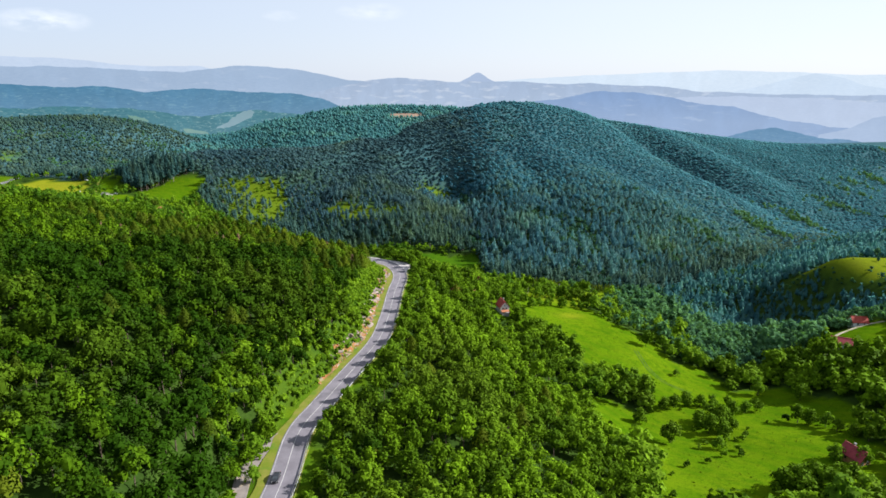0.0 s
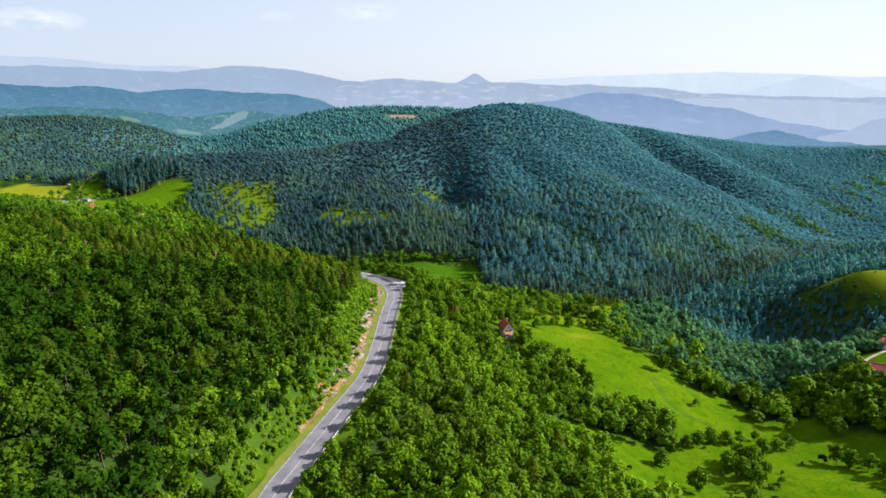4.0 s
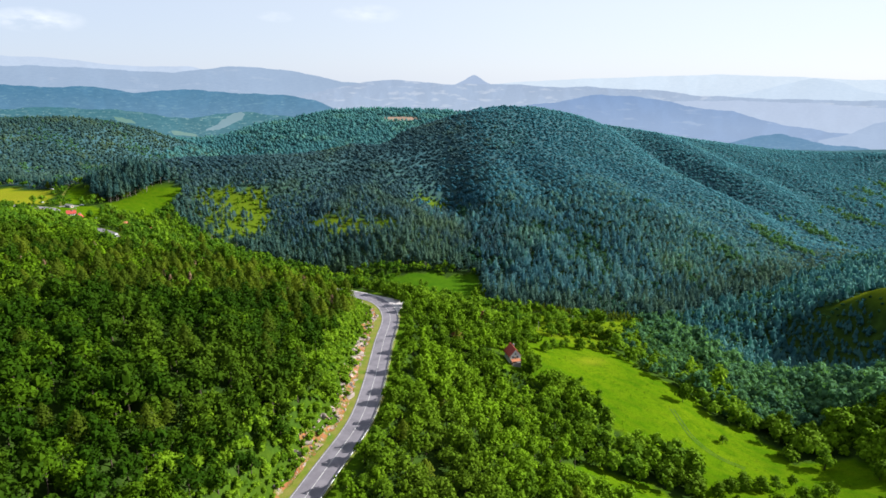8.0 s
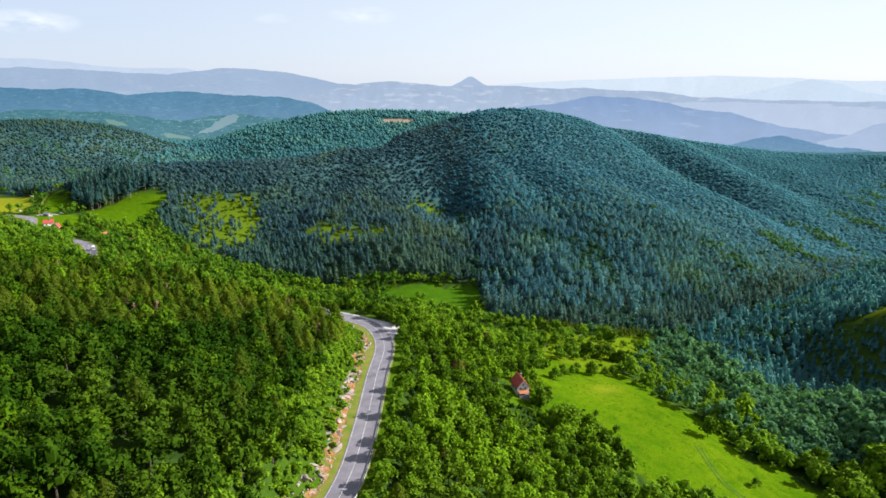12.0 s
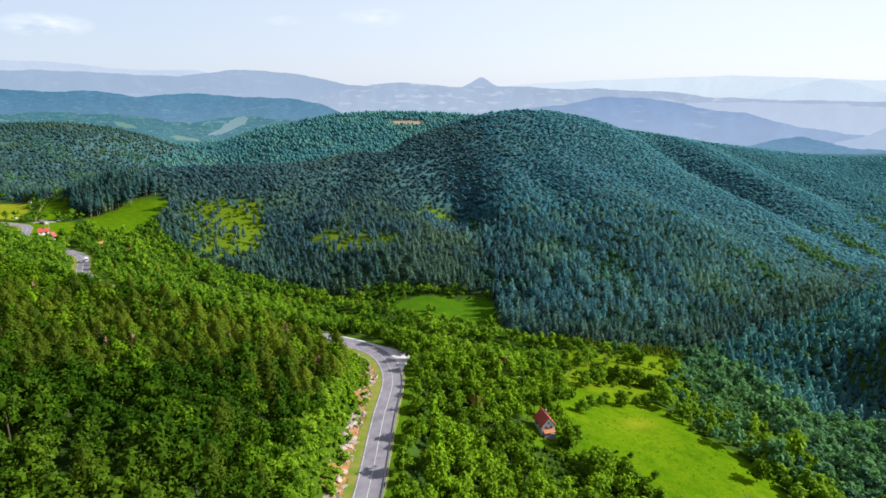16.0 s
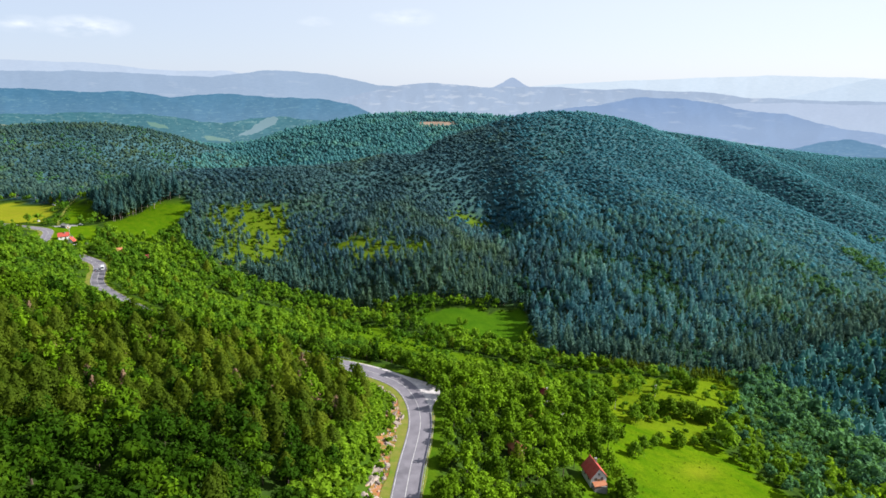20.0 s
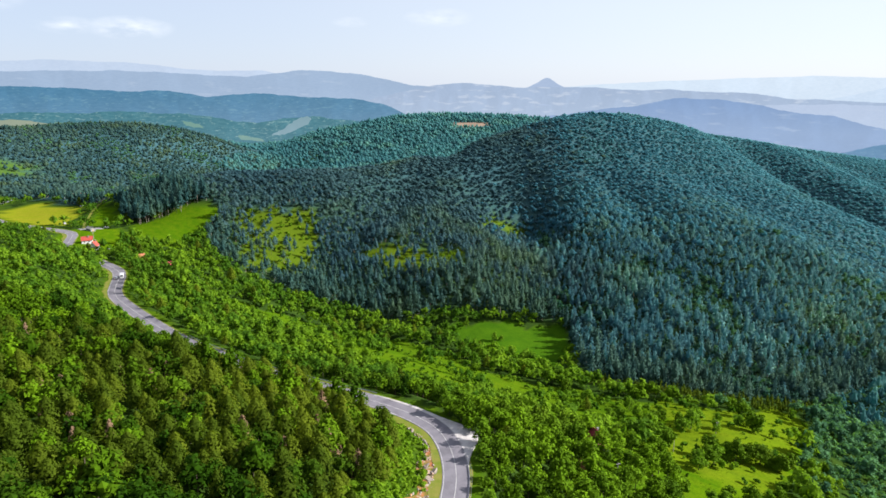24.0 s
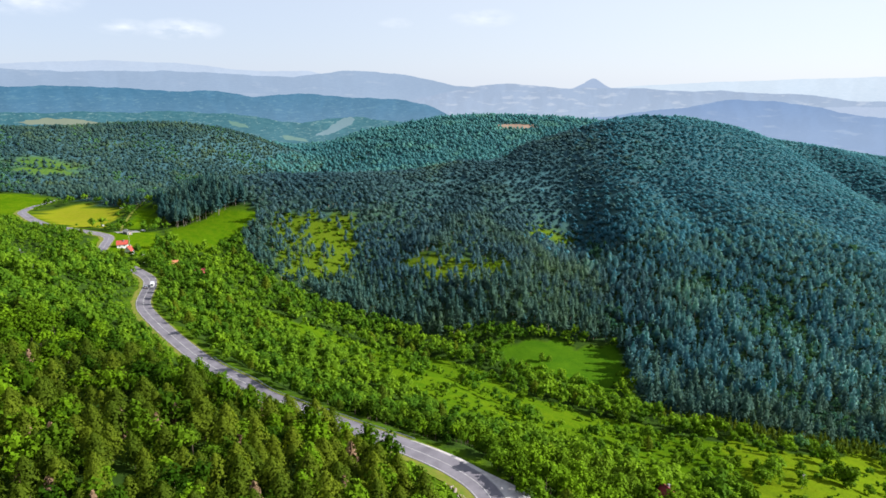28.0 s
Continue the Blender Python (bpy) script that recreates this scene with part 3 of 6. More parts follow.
def ground_at(x, y):
    return float(surface(x, y)[0])


# ---- the far ranges ----
def far_range(name, label, mat, dist, crest, rough, seed, low=-160):
    """A long ridge at a distance, drawn as heights (degrees) over headings (degrees), with a slope on either side."""
    rng = np.random.RandomState(seed)
    az = np.linspace(crest[0][0], crest[-1][0], 260)
    el = np.interp(az, [c[0] for c in crest], [c[1] for c in crest])
    for _ in range(2):
        el[1:-1] = (el[:-2] + 2 * el[1:-1] + el[2:]) / 4
    ph = rng.rand(8) * 6.3
    wob = sum(np.sin(az * f + ph[i]) * rough / (i + 1) for i, f in enumerate((1.1, 2.3, 4.1, 7.7, 13.0)))
    el = el + wob
    cx, cy, cz = -4.0, 110.0, 190.0
    top = cz + dist * np.tan(np.radians(el))
    rows = []
    for j, (back, drop) in enumerate(((-0.03, 1.0), (-0.022, 0.72), (-0.014, 0.45), (-0.006, 0.17), (0, 0), (0.008, 0.4), (0.014, 1.0))):
        d = dist * (1 + back) + (0 if j in (0, 4, 6) else 1) * dist * 0.002 * np.sin(az * (1.5 + j) + ph[j % 8])
        z = top - (top - low) * drop
        rows.append(np.stack([cx + d * np.sin(np.radians(az)), cy + d * np.cos(np.radians(az)), z], 1))
    v = np.concatenate(rows)
    m = len(az)
    c = (np.arange(len(rows) - 1)[:, None] * m + np.arange(m - 1)[None, :]).ravel()
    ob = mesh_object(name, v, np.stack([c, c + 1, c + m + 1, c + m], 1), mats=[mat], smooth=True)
    return tagged(ob, label, "mountains", kind="structure")



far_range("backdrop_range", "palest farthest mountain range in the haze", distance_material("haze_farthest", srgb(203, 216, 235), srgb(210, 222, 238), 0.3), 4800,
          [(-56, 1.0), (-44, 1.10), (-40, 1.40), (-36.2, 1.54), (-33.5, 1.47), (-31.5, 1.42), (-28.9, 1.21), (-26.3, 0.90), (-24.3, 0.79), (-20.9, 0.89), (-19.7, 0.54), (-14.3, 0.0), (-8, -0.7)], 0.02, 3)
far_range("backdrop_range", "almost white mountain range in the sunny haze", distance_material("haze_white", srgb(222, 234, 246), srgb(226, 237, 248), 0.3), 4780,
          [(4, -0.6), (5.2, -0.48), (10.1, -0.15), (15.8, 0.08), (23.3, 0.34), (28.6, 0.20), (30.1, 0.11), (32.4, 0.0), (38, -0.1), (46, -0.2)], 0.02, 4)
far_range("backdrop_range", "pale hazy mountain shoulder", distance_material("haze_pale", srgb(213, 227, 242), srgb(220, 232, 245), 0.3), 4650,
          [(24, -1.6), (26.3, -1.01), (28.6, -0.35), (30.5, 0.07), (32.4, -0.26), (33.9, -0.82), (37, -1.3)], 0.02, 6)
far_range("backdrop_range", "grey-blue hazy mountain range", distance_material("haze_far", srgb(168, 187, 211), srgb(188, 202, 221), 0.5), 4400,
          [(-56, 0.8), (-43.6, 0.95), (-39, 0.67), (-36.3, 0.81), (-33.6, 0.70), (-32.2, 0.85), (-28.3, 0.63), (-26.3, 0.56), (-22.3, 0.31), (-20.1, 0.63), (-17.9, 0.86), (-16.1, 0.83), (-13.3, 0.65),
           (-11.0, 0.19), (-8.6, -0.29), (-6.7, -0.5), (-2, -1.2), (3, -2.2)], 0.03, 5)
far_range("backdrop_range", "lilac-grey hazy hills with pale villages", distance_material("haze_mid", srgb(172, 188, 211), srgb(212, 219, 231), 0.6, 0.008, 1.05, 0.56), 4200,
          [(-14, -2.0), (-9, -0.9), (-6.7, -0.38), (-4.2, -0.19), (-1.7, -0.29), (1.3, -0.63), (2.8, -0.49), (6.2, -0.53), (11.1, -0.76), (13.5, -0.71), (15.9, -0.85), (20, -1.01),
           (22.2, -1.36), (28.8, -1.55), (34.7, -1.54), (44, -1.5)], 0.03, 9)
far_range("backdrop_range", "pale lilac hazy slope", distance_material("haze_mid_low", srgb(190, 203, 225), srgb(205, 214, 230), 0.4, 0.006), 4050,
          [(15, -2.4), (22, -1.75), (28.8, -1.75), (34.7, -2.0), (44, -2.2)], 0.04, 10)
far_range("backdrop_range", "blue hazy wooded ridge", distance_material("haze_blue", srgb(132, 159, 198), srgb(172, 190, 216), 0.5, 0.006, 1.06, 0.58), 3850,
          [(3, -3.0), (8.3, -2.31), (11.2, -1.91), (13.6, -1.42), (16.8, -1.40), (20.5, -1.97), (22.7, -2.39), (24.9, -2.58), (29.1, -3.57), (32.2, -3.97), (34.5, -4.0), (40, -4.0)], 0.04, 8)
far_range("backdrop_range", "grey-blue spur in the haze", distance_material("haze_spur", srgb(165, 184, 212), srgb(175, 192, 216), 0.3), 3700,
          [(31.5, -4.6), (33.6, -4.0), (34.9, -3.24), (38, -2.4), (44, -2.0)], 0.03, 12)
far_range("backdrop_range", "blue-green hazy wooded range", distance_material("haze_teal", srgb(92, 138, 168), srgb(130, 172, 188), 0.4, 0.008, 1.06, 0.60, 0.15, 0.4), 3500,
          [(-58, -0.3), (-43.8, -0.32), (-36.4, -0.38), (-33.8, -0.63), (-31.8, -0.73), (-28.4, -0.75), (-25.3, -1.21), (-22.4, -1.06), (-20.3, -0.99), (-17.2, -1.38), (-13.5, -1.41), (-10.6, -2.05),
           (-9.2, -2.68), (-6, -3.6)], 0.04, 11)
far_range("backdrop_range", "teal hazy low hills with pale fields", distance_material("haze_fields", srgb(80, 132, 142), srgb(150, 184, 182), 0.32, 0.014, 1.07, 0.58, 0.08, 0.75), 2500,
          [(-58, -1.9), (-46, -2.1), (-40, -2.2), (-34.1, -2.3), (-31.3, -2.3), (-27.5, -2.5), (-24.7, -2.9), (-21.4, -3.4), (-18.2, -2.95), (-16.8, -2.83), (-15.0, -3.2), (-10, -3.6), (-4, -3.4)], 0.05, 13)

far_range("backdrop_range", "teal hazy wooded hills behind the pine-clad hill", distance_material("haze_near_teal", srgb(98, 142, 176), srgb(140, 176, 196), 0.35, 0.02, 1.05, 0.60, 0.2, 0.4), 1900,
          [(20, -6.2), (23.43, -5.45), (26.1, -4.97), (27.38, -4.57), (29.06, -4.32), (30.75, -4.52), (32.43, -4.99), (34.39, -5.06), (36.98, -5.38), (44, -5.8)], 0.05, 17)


def bare_field(dist, cells, mat, label):
    """A field for a far slope: an upright glowing sheet, its headings and heights in degrees fitted to the camera's
    view.
    """
    ragged = random.Random(len(label))
    edge = []
    for (a0, e0), (a1, e1) in zip(cells, cells[1:] + cells[:1]):
        for k in range(5):
            u, w = k / 5, 0.13 * min(1.0, math.hypot(a1 - a0, e1 - e0)) * (k > 0)
            edge.append((a0 + (a1 - a0) * u + w * ragged.uniform(-1, 1), e0 + (e1 - e0) * u + 0.5 * w * ragged.uniform(-1, 1)))
    mid = (sum(c[0] for c in cells) / len(cells), sum(c[1] for c in cells) / len(cells))
    v = [(-4 + dist * math.sin(radians(az)), 110 + dist * math.cos(radians(az)), 190 + dist * math.tan(radians(el))) for az, el in [mid] + edge]
    tagged(mesh_object("backdrop_field", v, tris=[(0, i, i % len(edge) + 1) for i in range(1, len(v))], mats=[mat]), label, "field", kind="structure")


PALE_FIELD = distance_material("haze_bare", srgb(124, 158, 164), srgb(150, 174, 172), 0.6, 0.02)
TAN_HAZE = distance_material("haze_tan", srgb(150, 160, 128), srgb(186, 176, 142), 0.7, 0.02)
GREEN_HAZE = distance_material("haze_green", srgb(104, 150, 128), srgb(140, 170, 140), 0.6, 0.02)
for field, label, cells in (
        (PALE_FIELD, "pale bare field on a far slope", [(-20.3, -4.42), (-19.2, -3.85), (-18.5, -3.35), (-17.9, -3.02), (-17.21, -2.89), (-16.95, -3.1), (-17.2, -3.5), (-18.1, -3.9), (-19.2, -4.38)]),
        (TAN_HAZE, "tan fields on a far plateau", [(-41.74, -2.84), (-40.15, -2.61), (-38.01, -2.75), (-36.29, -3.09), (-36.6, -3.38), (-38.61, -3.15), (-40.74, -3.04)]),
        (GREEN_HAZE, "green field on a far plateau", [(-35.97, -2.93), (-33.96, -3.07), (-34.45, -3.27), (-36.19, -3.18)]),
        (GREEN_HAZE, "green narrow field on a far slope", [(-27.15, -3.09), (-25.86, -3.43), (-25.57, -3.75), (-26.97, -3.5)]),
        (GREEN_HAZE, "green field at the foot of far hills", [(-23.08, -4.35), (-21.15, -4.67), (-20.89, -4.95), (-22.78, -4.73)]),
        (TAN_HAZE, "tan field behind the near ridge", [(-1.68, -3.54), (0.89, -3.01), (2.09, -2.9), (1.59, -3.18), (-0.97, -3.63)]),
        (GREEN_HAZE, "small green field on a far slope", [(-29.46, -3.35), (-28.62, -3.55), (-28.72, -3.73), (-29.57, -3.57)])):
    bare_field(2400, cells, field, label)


def lone_peak():
    """A small steep mountain that stands over the far ridges."""
    n, rows = 28, []
    d, az = 4480, 3.2
    cx, cy = d * math.sin(radians(az)), 100 + d * math.cos(radians(az))
    for r, z in ((0, 208), (14, 203), (40, 186), (62, 168), (95, 150), (150, 120), (330, 40)):
        rows.append([(cx + r * 1.15 * math.cos(i * 6.2832 / n) * (1 + 0.12 * math.sin(3 * i)), cy + r * math.sin(i * 6.2832 / n),
                      z + 3 * math.sin(i * 2.1 + r)) for i in range(n)])
    v = np.array(rows).reshape(-1, 3)
    q = [(j * n + i, j * n + (i + 1) % n, (j + 1) * n + (i + 1) % n, (j + 1) * n + i) for j in range(len(rows) - 1) for i in range(n)]
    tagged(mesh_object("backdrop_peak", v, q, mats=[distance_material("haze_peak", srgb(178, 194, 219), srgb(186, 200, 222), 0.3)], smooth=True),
           "small steep hazy blue peak on the horizon", "mountain", kind="structure")


lone_peak()


# ---- plants: templates as arrays ----
def ball(c, r, rng, n=5, rings=2):
    v = [(c[0], c[1], c[2] + r[2])]
    for j in range(1, rings + 1):
        p = math.pi * j / (rings + 1)
        for i in range(n):
            w = 0.86 + 0.28 * rng.rand()
            v.append((c[0] + r[0] * w * math.sin(p) * math.cos(6.2832 * i / n), c[1] + r[1] * w * math.sin(p) * math.sin(6.2832 * i / n), c[2] + r[2] * math.cos(p)))
    v.append((c[0], c[1], c[2] - r[2]))
    t = [(0, 1 + i, 1 + (i + 1) % n) for i in range(n)]
    q = [(1 + j * n + i, 1 + (j + 1) * n + i, 1 + (j + 1) * n + (i + 1) % n, 1 + j * n + (i + 1) % n) for j in range(rings - 1) for i in range(n)]
    last = 1 + (rings - 1) * n
    t += [(len(v) - 1, last + (i + 1) % n, last + i) for i in range(n)]
    return v, q, t


class Shape:
    """Corners and faces of one template; faces carry a material slot (0 leaf, 1 bark)."""

    def __init__(self):
        self.v, self.q, self.t, self.qm, self.tm = [], [], [], [], []

    def add(self, v, q=(), t=(), mat=0):
        o = len(self.v)
        self.v += [tuple(p) for p in v]
        self.q += [tuple(i + o for i in f) for f in q]
        self.t += [tuple(i + o for i in f) for f in t]
        self.qm += [mat] * len(q)
        self.tm += [mat] * len(t)

    def arrays(self):
        return (np.array(self.v, float), np.array(self.q, int).reshape(-1, 4), np.array(self.t, int).reshape(-1, 3),
                np.array(self.qm, int), np.array(self.tm, int))


def leaf_clump(shape, pos, normal, size, rng, long=1.0):
    """A ragged little spray of leaves facing normal."""
    nrm = Vector(normal).normalized()
    t = nrm.cross(Vector((rng.randn(), rng.randn(), rng.randn()))).normalized()
    b = nrm.cross(t)
    p = Vector(pos)
    a, c = size * long * (0.8 + 0.7 * rng.rand()), size * (0.55 + 0.5 * rng.rand())
    shape.add([p + t * a - nrm * size * 0.3, p - t * a * 0.5 + b * c, p - t * a * 0.5 - b * c], t=[(0, 1, 2)])


def trunk(shape, h, r, rng, lean=0.3):
    n = 5
    dx, dy = lean * rng.randn(), lean * rng.randn()
    v = [(r * math.cos(6.2832 * i / n), r * math.sin(6.2832 * i / n), -0.8) for i in range(n)]
    v += [(dx + 0.45 * r * math.cos(6.2832 * i / n), dy + 0.45 * r * math.sin(6.2832 * i / n), h) for i in range(n)]
    shape.add(v, [(i, (i + 1) % n, n + (i + 1) % n, n + i) for i in range(n)], mat=1)


def broadleaf(seed, clumps, size, height=8.5, radius=3.1, lobes=5, core=True, stem=True, cores=4, full=0.80, loose=0.55):
    rng = np.random.RandomState(seed)
    s = Shape()
    lobe = []
    for i in range(lobes):
        a = 6.2832 * (i + rng.rand() * 0.6) / max(1, lobes - 1)
        if i == 0:
            c, r = (rng.randn() * 0.2, rng.randn() * 0.2, height * 0.70), (radius * 0.52, radius * 0.52, height * 0.27)
        else:
            k = radius * (0.40 + 0.30 * rng.rand())
            c = (k * math.cos(a), k * math.sin(a), height * (0.34 + 0.36 * rng.rand()))
            w = radius * (0.36 + 0.2 * rng.rand())
            r = (w, w, w * (0.9 + 0.45 * rng.rand()))
        lobe.append((c, r))
        if core:
            if i < cores:
                v, q, t = ball(c, tuple(full * x for x in r), rng, 5, 2)
                s.add(v, q, t)
    if stem:
        trunk(s, height * 0.55, 0.20 * radius / 3, rng)
    for i in range(clumps):
        c, r = lobe[rng.randint(len(lobe))]
        d = rng.randn(3)
        d /= np.linalg.norm(d)
        if d[2] < -0.35:
            d[2] *= -1
        k = 0.86 + 0.26 * rng.rand()
        p = (c[0] + d[0] * r[0] * k, c[1] + d[1] * r[1] * k, c[2] + d[2] * r[2] * k)
        leaf_clump(s, p, d + loose * rng.randn(3) + (0, 0, 0.25), size * (0.6 + 0.8 * rng.rand()), rng)
    return s.arrays()


def pine(seed, clumps, size, height=11.0, radius=2.1, crown=0.2, core=True):
    """A pine: a tapering crown of drooping boughs, uneven, with a thin leader."""
    rng = np.random.RandomState(seed)
    s = Shape()
    trunk(s, height * 0.9, 0.17 * height / 11, rng, 0.12)
    if core:
        for k in range(3):
            z = height * (crown + 0.12 + 0.24 * k)
            w = radius * (0.46 - 0.10 * k)
            v, q, t = ball((rng.randn() * 0.15, rng.randn() * 0.15, z), (w, w, height * 0.17), rng, 6, 2)
            s.add(v, q, t)
    for i in range(clumps):
        u = rng.rand() ** 0.8
        z = height * (crown + (1 - crown) * u)
        w = radius * (1 - u ** 2.0) ** 0.8 * (0.65 + 0.5 * rng.rand()) + 0.10
        a = 6.2832 * rng.rand()
        leaf_clump(s, (w * math.cos(a), w * math.sin(a), z), (math.cos(a) * 0.8, math.sin(a) * 0.8, 0.55 + 0.4 * rng.randn()),
                   size * (1.15 - 0.55 * u) * (0.7 + 0.6 * rng.rand()), rng, 1.25)
    return s.arrays()


def stand_pine(seed, tufts, size, height=16.0, radius=2.5, crown=0.32, sides=4, stem=True, heart=0.42):
    """A tall pine of a closed stand: a thin bare trunk and an uneven, open crown of boughs round a slim dense heart."""
    rng = np.random.RandomState(seed)
    s = Shape()
    lx, ly = 0.35 * rng.randn(), 0.35 * rng.randn()
    if stem:
        v = [(0.16 * math.cos(2.0944 * i), 0.16 * math.sin(2.0944 * i), 0) for i in range(3)] + [(lx * 0.8, ly * 0.8, height * 0.9)]
        s.add(v, t=[(i, (i + 1) % 3, 3) for i in range(3)], mat=1)
    z0, z1 = height * (crown + 0.05), height * 0.95
    v = [(lx, ly, z1)]
    for i in range(sides):
        a = 6.2832 * (i + 0.6 * rng.rand()) / sides
        q = radius * (heart + 0.24 * rng.rand())
        v.append((q * math.cos(a), q * math.sin(a), z0 + (z1 - z0) * (0.22 + 0.2 * rng.rand())))
    v.append((0, 0, z0))
    s.add(v, t=[(0, 1 + i, 1 + (i + 1) % sides) for i in range(sides)] + [(sides + 1, 1 + (i + 1) % sides, 1 + i) for i in range(sides)])
    gap = 6.2832 * rng.rand()
    for i in range(tufts):
        u = rng.rand() ** 0.85
        a = 6.2832 * rng.rand()
        w = radius * min(1.0, 1.75 * (1 - u) ** 0.8) * (0.55 + 0.45 * min(1.0, 4 * u + 0.2)) * (0.55 + 0.55 * rng.rand()) * (1 - 0.28 * math.cos(a - gap))
        leaf_clump(s, (w * math.cos(a) + lx * u, w * math.sin(a) + ly * u, height * (crown + (1 - crown) * u)),
                   (math.cos(a) * 0.75 + 0.3 * rng.randn(), math.sin(a) * 0.75 + 0.3 * rng.randn(), 0.55 + 0.4 * rng.rand()),
                   size * (1.15 - 0.5 * u) * (0.7 + 0.6 * rng.rand()), rng, 1.2)
    return s.arrays()


def plant(name, label, category, templates, mats, x, y, size, tone, rng, sink=0.3, squash=0.25, smooth=False, flat=0.0):
    """Many plants joined into one mesh: too many to count."""
    x, y, size, tone = (np.asarray(a, float) for a in (x, y, size, tone))
    z = surface(x, y) - sink * np.ones(len(x))
    which, turn = rng.randint(len(templates), size=len(x)), rng.rand(len(x)) * 6.2832
    high = size * (1 + squash * rng.randn(len(x)).clip(-1.5, 1.5) * 0.5)
    z, high = z + 9.5 * size * flat, high * (1 - flat)
    V, Q, T, QM, TM, A, off = [], [], [], [], [], [], 0
    for i, (v, q, t, qm, tm) in enumerate(templates):
        m = np.nonzero(which == i)[0]
        if not len(m):
            continue
        c, s = np.cos(turn[m])[:, None] * size[m][:, None], np.sin(turn[m])[:, None] * size[m][:, None]
        P = np.stack([v[None, :, 0] * c - v[None, :, 1] * s + x[m][:, None], v[None, :, 0] * s + v[None, :, 1] * c + y[m][:, None],
                      v[None, :, 2] * high[m][:, None] + z[m][:, None]], 2)
        o = off + np.arange(len(m)) * len(v)
        V.append(P.reshape(-1, 3))
        Q.append((q[None] + o[:, None, None]).reshape(-1, 4))
        T.append((t[None] + o[:, None, None]).reshape(-1, 3))
        QM.append(np.tile(qm, len(m)))
        TM.append(np.tile(tm, len(m)))
        A.append(np.repeat(tone[m], len(v)))
        off += len(m) * len(v)
    ob = mesh_object(name, np.concatenate(V), np.concatenate(Q), np.concatenate(T), mats, np.concatenate(QM), np.concatenate(TM), {"tone": np.concatenate(A)}, smooth)
    return tagged(ob, label, category, kind="stuff")


def sown(x0, x1, y0, y1, step, rng, jitter=0.46):
    """Places on a loose grid."""
    gx, gy = np.meshgrid(np.arange(x0, x1, step), np.arange(y0, y1, step))
    gx[1::2] += step * 0.5
    return (gx + rng.uniform(-jitter, jitter, gx.shape) * step).ravel(), (gy + rng.uniform(-jitter, jitter, gy.shape) * step).ravel()


def lumps(x, y, s, k=0.0):
    """Slow variation over the plan, about -1 to 1."""
    return np.sin(x / s + 1.7 + k) * np.cos(y / s * 1.13 + 0.6 - k) * 0.6 + np.sin((x + y) / s * 1.9 + k) * 0.4


rng = np.random.RandomState(4)

# the broadleaf and pine woods near the road
near_leafy = [broadleaf(i, 262, 0.43, 8.5 + i % 3, 3.0 + 0.3 * (i % 2), 8, cores=4, full=0.64, loose=0.42) for i in range(7)]
mid_leafy = [broadleaf(20 + i, 105, 0.74, 8.0 + i % 3, 3.2, 6, stem=False, cores=4, full=0.70, loose=0.35) for i in range(7)]
far_leafy = [broadleaf(30 + i, 58, 0.74, 8.0 + i % 3, 3.5, 5, cores=2, stem=False, full=0.74, loose=0.35) for i in range(7)]
near_pine = [pine(40 + i, 440, 0.36, 8.4 + 0.6 * (i % 3), 2.75) for i in range(6)]
slope_pine = [stand_pine(60 + i, 56, 0.72, 14.0 + 1.3 * (i % 4), 2.35 + 0.3 * (i % 3), 0.30 + 0.05 * (i % 3), 6, heart=0.56) for i in range(9)]
hill_pine = [stand_pine(100 + i, 14, 1.1, 12.5 + 0.8 * (i % 4), 3.8 + 0.3 * (i % 3), 0.2, 5, False, 0.66) for i in range(8)]
bush_crown = [broadleaf(50 + i, 26, 1.05, 7.0, 3.6, 4, cores=2, stem=False, full=0.8, loose=0.3) for i in range(5)]
far_pine = [stand_pine(80 + i, 9, 1.5, 11.5 + i % 4, 4.7 + 0.3 * (i % 3), 0.2, 4, False, 0.60) for i in range(7)]

x, y = sown(-620, 260, 92, 820, 4.7, rng)
road_r, _, road_side = to_line(x, y, ROAD[::2])
open_ground = in_any(x, y, MEADOWS) | south_of(x, y, OPEN) | (inside(x, y, SCRUB) & (rng.rand(len(x)) < 0.93 + 0.2 * lumps(x, y, 16)))
open_ground |= inside(x, y, PADDOCK) | inside(x, y, HEDGE)
open_ground |= (x > 34) & (x < 175) & (y > foot_of_hill(x) - 17) & (y < foot_of_hill(x)) & (y < 560)
open_ground |= (x < -280) & (y > 685) & (rng.rand(len(x)) < 0.75)
hill = y > foot_of_hill(x)
bank = (road_side < 0) & (road_r < 11.5 + 7.0 * ((y > 255) & (y < 360)) + 2.5 * lumps(x, y, 7)) & (y > 165) & (y < 375) & (x > -70)
keep = ~open_ground & ~hill & ~bank & (road_r > 7.5) & (y > 128 + 0.42 * np.minimum(x, 0))
keep &= ~inside(x, y, SPARSE) | ((rng.rand(len(x)) < 0.55) & (np.hypot((x - 33) / 10, (y - 326) / 17) > 1))
keep &= np.hypot((x - 34) / 11, (y - 319) / 24) > 1
valley_pine = (x > 195) & (y > 430) | (x > 238) & (y > 380)
keep &= ~valley_pine & (rng.rand(len(x)) > 0.06 + 0.10 * (lumps(x, y, 8, 0.7) > 0.55))
keep &= (x > -0.95 * (y - 20) - 40) & (x < 0.72 * y + 60) & ((y < 430) | (x < -200) & (y < 600) | (rng.rand(len(x)) < 0.68)) & ((x > -470) | (y > 560))
x, y, road_side, road_r = x[keep], y[keep], road_side[keep], road_r[keep]
stand = inside(x + 6 * np.sin(y / 13), y + 6 * np.sin(x / 11), PINE_STAND)
